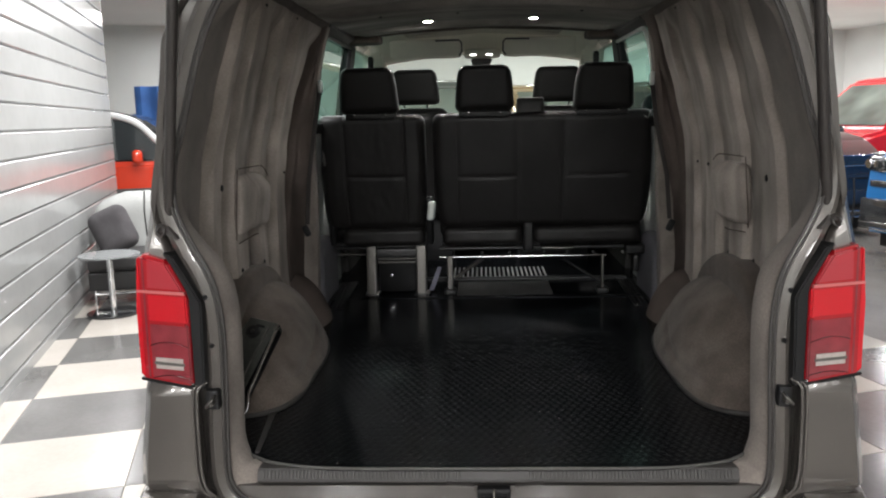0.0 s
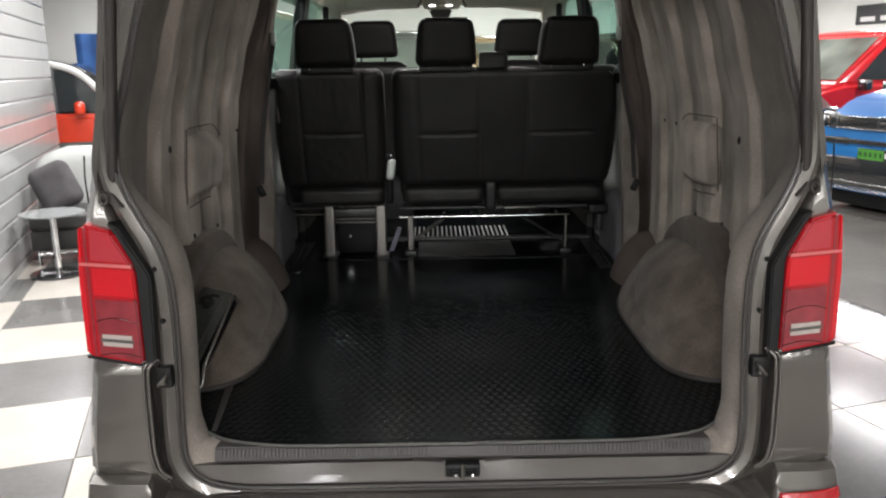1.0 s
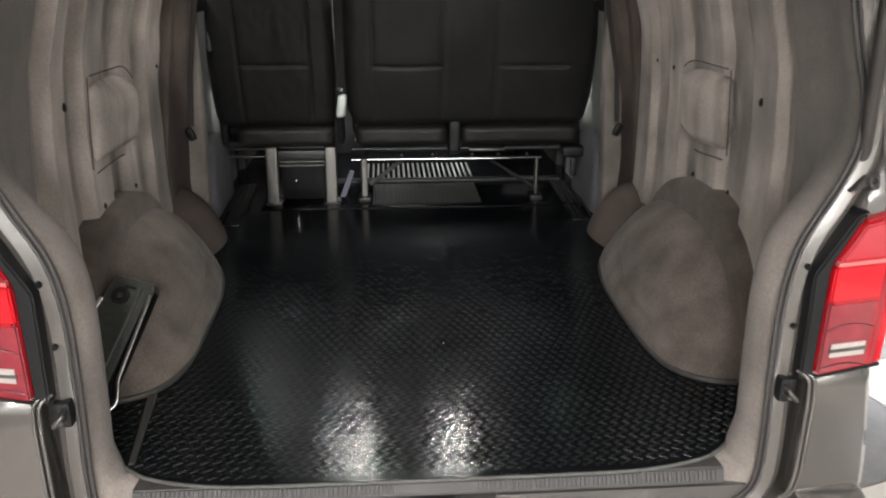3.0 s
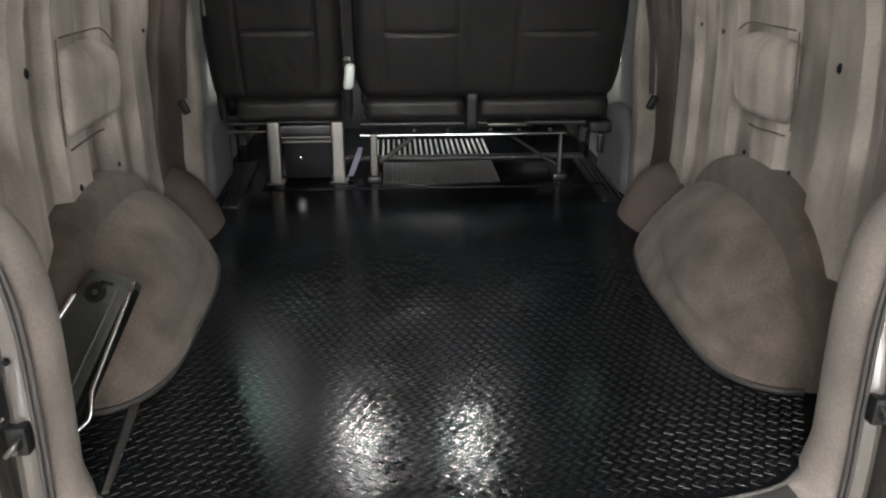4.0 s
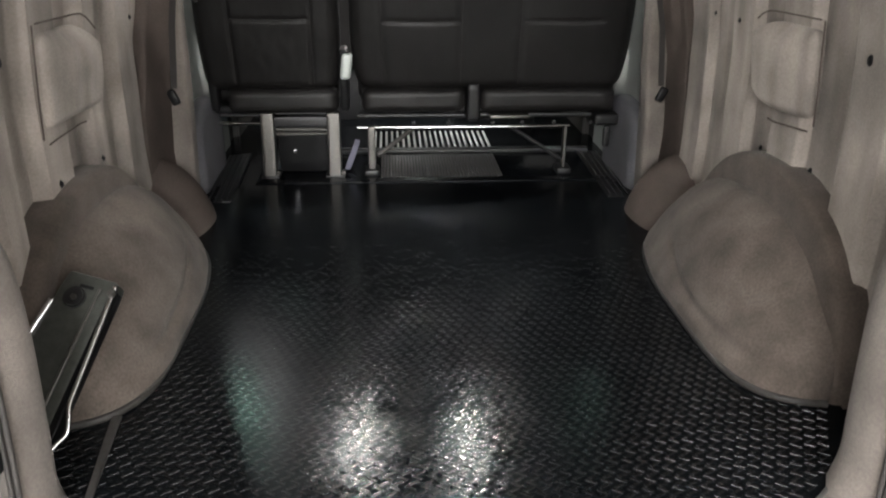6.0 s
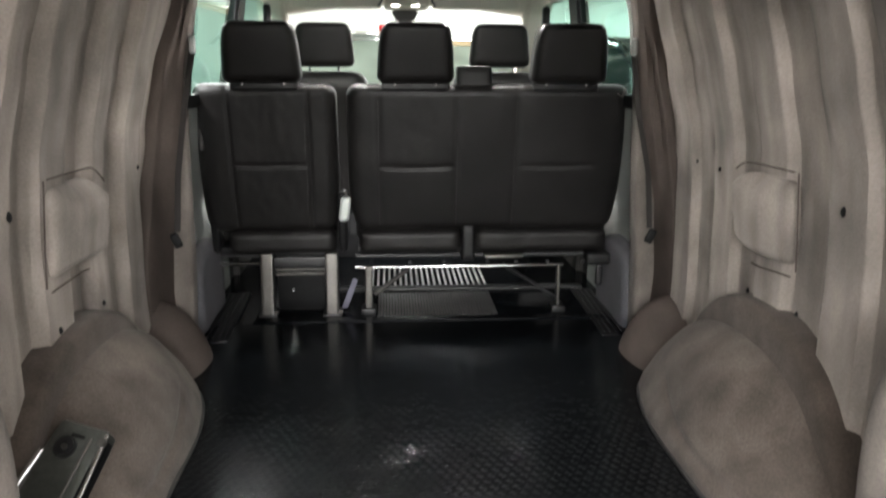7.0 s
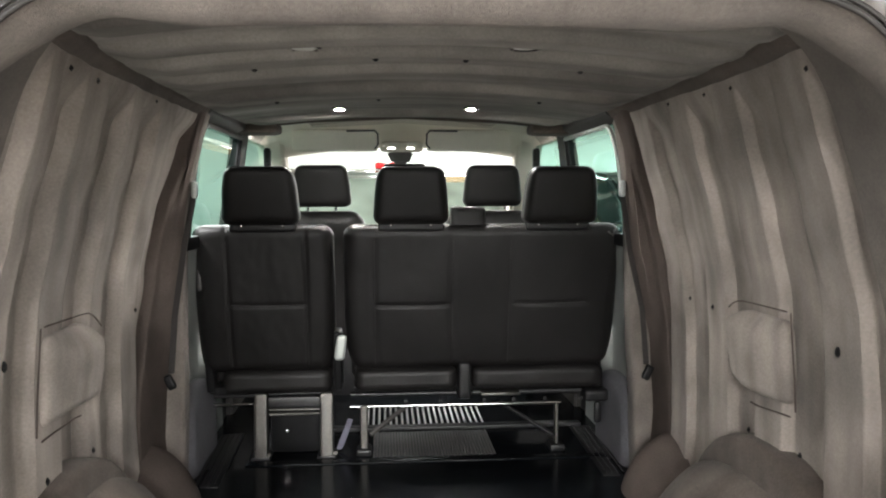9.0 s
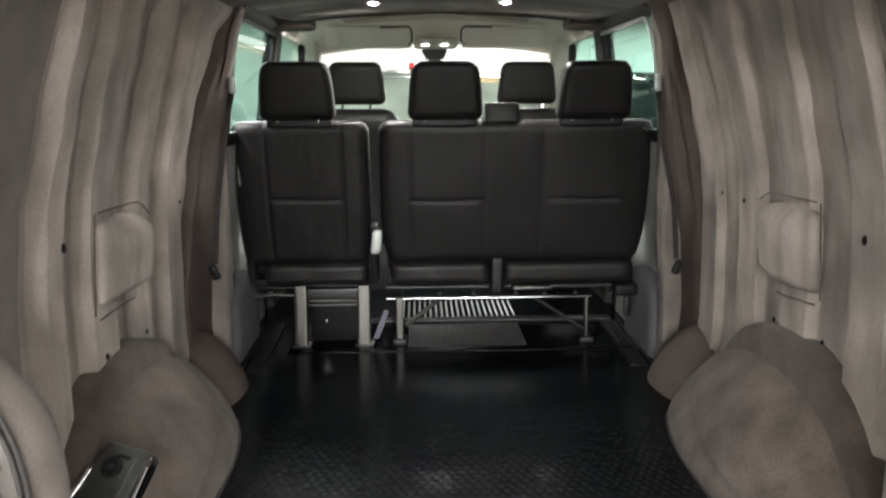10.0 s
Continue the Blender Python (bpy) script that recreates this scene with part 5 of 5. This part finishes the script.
def vehicle(name, label, m, paint, length, width, profile, cabin, windows, hood_z, plate=False, extras=True, mirror_y=0.35, roof_paint=None, screen_glass=None):
    """profile, cabin: side outlines as (y, z), front at y = 0; windows: outlines of the side panes."""
    car = thing(name, label, "car" if "car" in name else "van", m.translation, "showroom vehicles")
    car.matrix_basis = m

    def put(nm, bm, mat, parent=car, lab="", sharp=35):
        bm.transform(m)
        return part(nm, bm, mat, parent, lab, sharp)
    hw = width / 2
    bm = prism_bm(profile, "x", -hw, hw, 0.06, 3)
    for vert in bm.verts:
        vert.co.x *= 1 - 0.085 * (1 - smoothstep(0.0, 0.6, vert.co.y))
    put("body", bm, paint, car, "", 40)
    bm = prism_bm(cabin, "x", -hw + 0.07, hw - 0.07, 0.07, 3)
    put("cabin", bm, roof_paint or paint, car, "", 40)
    for s in (1, -1):
        for outline in windows:
            put("side_window", prism_bm(outline, "x", min(s * (hw - 0.085), s * (hw - 0.062)), max(s * (hw - 0.085), s * (hw - 0.062)), 0.006), CAR_GLASS)
        mirror = soft_bm((0.2, 0.12, 0.16), 0.05, 6)
        mirror.transform(Matrix.Translation((s * (hw + 0.10), cabin[0][0] + mirror_y, hood_z + 0.05)))
        put("mirror", mirror, CAR_BLACK if paint is BLUE_PAINT or paint is RED_PAINT else paint)
        for y in (0.85, length - 0.9):
            tyre = put("tyre", disc_bm(0.33, 0.22, 36, 0.04, pose(s * (hw - 0.10), y, 0.33, 0, 90, 0)), TYRE)
            put("rim", disc_bm(0.225, 0.03, 30, 0.01, pose(s * (hw + 0.012), y, 0.33, 0, 90, 0)), DARK_STEEL, tyre)
            for k in range(5):
                put("spoke", box_bm((0.02, 0.05, 0.19), (0, 0, 0), 0.006, m=pose(s * (hw + 0.026), y, 0.33) @ pose(0, 0, 0, 72 * k) @ pose(0, 0, 0.11)), STEEL, tyre)
            put("wheel_housing", disc_bm(0.39, 0.02, 36, 0.0, pose(s * (hw - 0.004), y, 0.34, 0, 90, 0)), BLACK_PLASTIC)
    # low black underbody box that also stands in for the shadow beneath
    put("underbody", box_bm((width - 0.3, length - 0.4, 0.25), (0, length / 2, 0.18), 0.02), BLACK_PLASTIC)
    a, b = cabin[0], cabin[1]
    screen = bmesh.new()
    q = [screen.verts.new((sx * (hw - 0.16), a[0] + (b[0] - a[0]) * t - 0.012, a[1] + (b[1] - a[1]) * t + 0.012)) for sx, t in ((-1, 0.12), (1, 0.12), (0.92, 0.9), (-0.92, 0.9))]
    screen.faces.new(q)
    put("windscreen", screen, screen_glass or CAR_GLASS)
    if extras:
        gz = hood_z - 0.30
        put("grille", box_bm((width - 0.48, 0.03, 0.13), (0, 0.015, gz + 0.05), 0.012), CAR_BLACK)
        for dz in (-0.012, 0.11):
            put("chrome_bar", box_bm((width - 0.50, 0.012, 0.012), (0, -0.004, gz + dz), 0.004), CHROME)
        put("badge", disc_bm(0.065, 0.02, 24, 0.004, pose(0, -0.012, gz + 0.06, 90)), CHROME, car, "round chrome badge")
        put("badge_field", disc_bm(0.05, 0.008, 24, 0.002, pose(0, -0.022, gz + 0.06, 90)), CAR_BLACK)
        put("badge_bar", box_bm((0.075, 0.008, 0.018), (0, -0.026, gz + 0.06), 0.002), CHROME)
        for s in (1, -1):
            lamp = put("headlight", soft_bm((0.30, 0.10, 0.17), 0.05, 6), CAR_BLACK)
            lamp.data.transform(m @ pose(s * (hw - 0.225), 0.05, gz + 0.055, 0, 0, s * 18) @ m.inverted())
            for dx in (-0.07, 0.05):
                put("lens", disc_bm(0.045, 0.02, 18, 0.008, pose(s * (hw - 0.225) + dx, -0.008, gz + 0.06, 90)), CHROME, lamp)
            put("air_slot", box_bm((0.34, 0.02, 0.07), (s * (hw - 0.36), -0.002, gz - 0.14), 0.01), CAR_BLACK)
        put("slot_bar", box_bm((width - 0.62, 0.02, 0.05), (0, -0.003, gz - 0.14), 0.01), CAR_BLACK)
        put("lower_grille", box_bm((width - 0.17, 0.06, 0.31), (0, 0.005, gz - 0.45), 0.02), CAR_BLACK)
        for dz in (-0.545, -0.615):
            put("splitter", box_bm((width - 0.19, 0.03, 0.014), (0, -0.03, gz + dz), 0.005), CHROME)
    if plate:
        p = put("number_plate", box_bm((0.52, 0.012, 0.115), (0, -0.022, hood_z - 0.55), 0.003), CAR_BLACK, car, "black and green plate with plain marks")
        put("field", box_bm((0.31, 0.004, 0.10), (-0.095, -0.029, hood_z - 0.55), 0.0), GREEN_PLATE, p, "green field")
        for k in range(8):
            put("mark", box_bm((0.026, 0.004, 0.045), (-0.22 + k * 0.062, -0.032, hood_z - 0.55), 0.0), PLATE_MARK if k < 5 else SIGN_PALE, p)
    return car


VAN_PROFILE = [(0.02, 0.22), (0.0, 0.55), (0.05, 0.92), (0.45, 1.14), (0.95, 1.24), (4.4, 1.26), (4.45, 0.35), (4.3, 0.22)]
VAN_CABIN = [(0.80, 1.18), (1.75, 1.92), (2.1, 1.98), (4.3, 1.98), (4.42, 1.2)]
VAN_WINDOWS = [[(1.15, 1.27), (1.72, 1.82), (2.25, 1.84), (2.25, 1.27)], [(2.33, 1.27), (2.33, 1.84), (3.3, 1.83), (3.3, 1.27)]]
HATCH_PROFILE = [(0.02, 0.20), (0.0, 0.5), (0.06, 0.70), (0.9, 0.92), (4.1, 0.98), (4.2, 0.5), (4.1, 0.2)]
HATCH_CABIN = [(0.95, 0.9), (1.75, 1.42), (2.2, 1.52), (3.2, 1.50), (4.05, 1.05)]
HATCH_WINDOWS = [[(1.45, 0.96), (1.85, 1.36), (2.45, 1.44), (2.45, 0.96)], [(2.52, 0.96), (2.52, 1.44), (3.2, 1.40), (3.6, 1.02)]]

vehicle("blue_van", "bright blue van parked in the showroom facing outwards", place(5.80, 4.32, -90), BLUE_PAINT, 4.4, 1.88, VAN_PROFILE, VAN_CABIN, VAN_WINDOWS, 1.18, True)
vehicle("red_van", "bright red van parked beside the blue one", place(7.05, 8.0, -90), RED_PAINT, 4.4, 1.86, VAN_PROFILE, VAN_CABIN, VAN_WINDOWS, 1.16, screen_glass=PALE_GLASS)
TALL_PROFILE, TALL_CABIN = [(y, z * 1.13) for y, z in HATCH_PROFILE], [(y, z * 1.13) for y, z in HATCH_CABIN]
TALL_WINDOWS = [[(y, z * 1.13) for y, z in w] for w in HATCH_WINDOWS]
orange = vehicle("orange_car", "orange hatchback with dark windows and pale roof trim", place(0.0, 9.5, 90), ORANGE_PAINT, 4.2, 1.78, TALL_PROFILE, TALL_CABIN, TALL_WINDOWS, 1.08, mirror_y=0.85, roof_paint=CAR_BLACK)
bm = box_bm((1.80, 3.9, 0.52), (0, 2.1, 0.47), 0.02)
bm.transform(place(0.0, 9.5, 90))
part("cladding", bm, GREY_PLASTIC, orange, "grey plastic lower cladding")
vehicle("grey_van", "grey-green van parked nose to nose with the open van", place(1.75, 5.9, 0), CAR_GREY, 4.4, 1.86, VAN_PROFILE, VAN_CABIN, VAN_WINDOWS, 1.16, screen_glass=PALE_GLASS)
vehicle("black_van", "black van parked among the showroom vehicles", place(6.1, 6.0, 0), CAR_BLACK, 4.4, 1.86, VAN_PROFILE, VAN_CABIN, VAN_WINDOWS, 1.16)
vehicle("beige_van", "beige-gold van parked between two other vans", place(4.05, 7.5, 0), GOLD_PAINT, 4.4, 1.86, VAN_PROFILE, VAN_CABIN, VAN_WINDOWS, 1.16, screen_glass=PALE_GLASS)
beacon = part("roof_board", soft_bm((0.32, 0.10, 0.09), 0.03, 6), RED_PAINT, bpy.data.objects["grey_van"], "small red board on the roof")
beacon.data.transform(place(1.75, 5.9, 0) @ Matrix.Translation((0.62, 2.0, 2.015)))


trim = [place(0.0, 9.5, 90) @ Vector((-0.835, y, z * 1.13)) for y, z in ((1.40, 0.98), (1.80, 1.38), (2.15, 1.465), (2.6, 1.475), (3.2, 1.43), (3.65, 1.05))]
tube("roof_trim", rounded_path(trim, 0.3), 0.042, TRIM, orange, "pale metal trim over the side windows")


def at_hall(bm):
    bm.transform(Matrix((UV[0], UV[1], Vector((0, 0, 1)))).transposed().to_4x4())
    return bm


def moved(bm, u, v, z):
    bmesh.ops.translate(bm, verts=bm.verts, vec=Vector((u, v, z)))
    return at_hall(bm)


# sofa, cushion and side table by the planked wall
sofa = thing("sofa", "low black leather sofa with grey back and chrome legs", "sofa", hall(-1.22, 5.58))
part("seat", moved(soft_bm((1.36, 0.72, 0.15), 0.05, 12), -1.22, 5.58, 0.355), SOFA_BLACK, sofa, "black leather seat")
part("front_panel", moved(soft_bm((1.36, 0.66, 0.18), 0.03, 8), -1.22, 5.57, 0.205), SOFA_BLACK, sofa)
part("backrest", moved(soft_bm((1.36, 0.28, 0.62), 0.12, 14, lambda c: Vector((c.x, c.y + 0.16 * c.z - 0.10 * max(0, -c.x - 0.4), c.z - 0.35 * max(0, -c.x - 0.42)))), -1.22, 5.87, 0.60), SOFA_GREY, sofa, "light grey fabric back")
for u in (-1.84, -0.62):
    for v in (5.24, 5.88):
        tube("leg", [hall(u, v, 0.13), hall(u, v, -0.004)], 0.014, CHROME, sofa)
tube("leg_rail", [hall(-1.84, 5.23, 0.10), hall(-0.62, 5.23, 0.10)], 0.012, CHROME, sofa)
pillow = thing("cushion", "charcoal fabric cushion leaning on the sofa", "cushion", hall(-1.69, 5.46, 0.43))
part("cover", moved(soft_bm((0.34, 0.18, 0.40), 0.088, 14, lambda c: pose(0, 0, 0, -14, -24, 0) @ Vector((c.x, c.y * (1 - 0.5 * (abs(c.x) / 0.21) ** 3) , c.z))), -1.69, 5.46, 0.615), CUSHION, pillow)
table = thing("side_table", "small round glass side table on a chrome post", "side table", hall(-1.655, 4.9))
part("base", moved(disc_bm(0.21, 0.02, 36, 0.006), -1.655, 4.9, 0.011), CAR_BLACK, table, "round black base")
tube("post", [hall(-1.655, 4.9, 0.02), hall(-1.655, 4.9, 0.48)], 0.026, CHROME, table, "chrome post", 16)
part("top", moved(disc_bm(0.235, 0.014, 40, 0.005), -1.655, 4.9, 0.487), TABLE_TOP, table, "round pale top")

banner = thing("banner", "blue cloth banner standing against the far wall", "banner", hall(-2.2, 12.6))
part("cloth", moved(soft_bm((0.9, 0.04, 1.1), 0.015, 16, lambda c: Vector((c.x, c.y + 0.03 * math.sin(c.x * 22), c.z))), -1.8, 12.6, 1.60), BLUE_CLOTH, banner)
for du in (-0.4, 0.4):
    tube("pole", [hall(-1.8 + du, 12.63, -0.006), hall(-1.8 + du, 12.63, 2.05)], 0.015, STEEL, banner)
sign = thing("wall_sign", "dark wall sign with pale unreadable marks", "sign", hall(13.99, 12.15, 2.3))
part("board", moved(box_bm((0.06, 1.9, 0.42), (0, 0, 0), 0.01), 13.965, 12.15, 2.53), SIGN_DARK, sign)
for k in range(3):
    part("mark", moved(box_bm((0.01, 0.40, 0.10), (0, 0, 0), 0.0), 13.93, 12.75 - k * 0.55, 2.43), SIGN_PALE, sign)

# ---- pieces of the setting ----
plank_mesh = None
m_hall = Matrix((UV[0], UV[1], Vector((0, 0, 1)))).transposed().to_4x4()
for k in range(20):
    z0 = 0.076 + (k - 1) * 0.1765
    if plank_mesh is None:
        bm = bmesh.new()
        prof = [(-0.01, 0.0), (0.018, 0.004), (0.028, 0.014), (0.028, 0.1655), (0.02, 0.1735), (-0.01, 0.175)]
        lo = [bm.verts.new((p[0], -1.3, p[1])) for p in prof]
        hi = [bm.verts.new((p[0], 7.7, p[1])) for p in prof]
        for a in range(len(prof)):
            b = (a + 1) % len(prof)
            bm.faces.new((lo[a], hi[a], hi[b], lo[b]))
        bm.faces.new(hi)
        bm.faces.new(lo[::-1])
        plank_mesh = bpy.data.meshes.new("plank")
        bmesh.ops.recalc_face_normals(bm, faces=bm.faces)
        bm.to_mesh(plank_mesh)
        bm.free()
        plank_mesh.materials.append(PLANK)
    ob = new("plank", plank_mesh)
    ob.parent = plank_wall
    ob.matrix_basis = m_hall @ Matrix.Translation((-1.978, 0, z0))

tile_meshes = []
for mat_ in (TILE_WHITE, TILE_DARK, TILE_REFLECTION):
    bm = bmesh.new()
    bmesh.ops.create_cube(bm, size=1)
    for vtx in bm.verts:
        vtx.co = Vector((vtx.co.x * (SIZE - 0.003), vtx.co.y * (SIZE - 0.003), vtx.co.z * 0.012))
    bmesh.ops.bevel(bm, geom=[e for e in bm.edges if e.verts[0].co.z > 0 and e.verts[1].co.z > 0], offset=0.002, segments=1, affect="EDGES")
    me = bpy.data.meshes.new("floor_tile")
    bm.to_mesh(me)
    bm.free()
    me.materials.append(mat_)
    tile_meshes.append(me)
for iu in range(-2, 7):
    for iv in range(-9, 15):
        # a single dark tile gets the painted golden reflection
        ob = new("floor_tile", tile_meshes[2 if (iu, iv) == (3, -3) else 1 if (iu + iv) % 2 == 0 else 0])
        ob.parent = ground
        ob.matrix_basis = m_hall @ Matrix.Translation((U0 + (iu + 0.5) * SIZE, V0 + (iv + 0.5) * SIZE, -0.006))
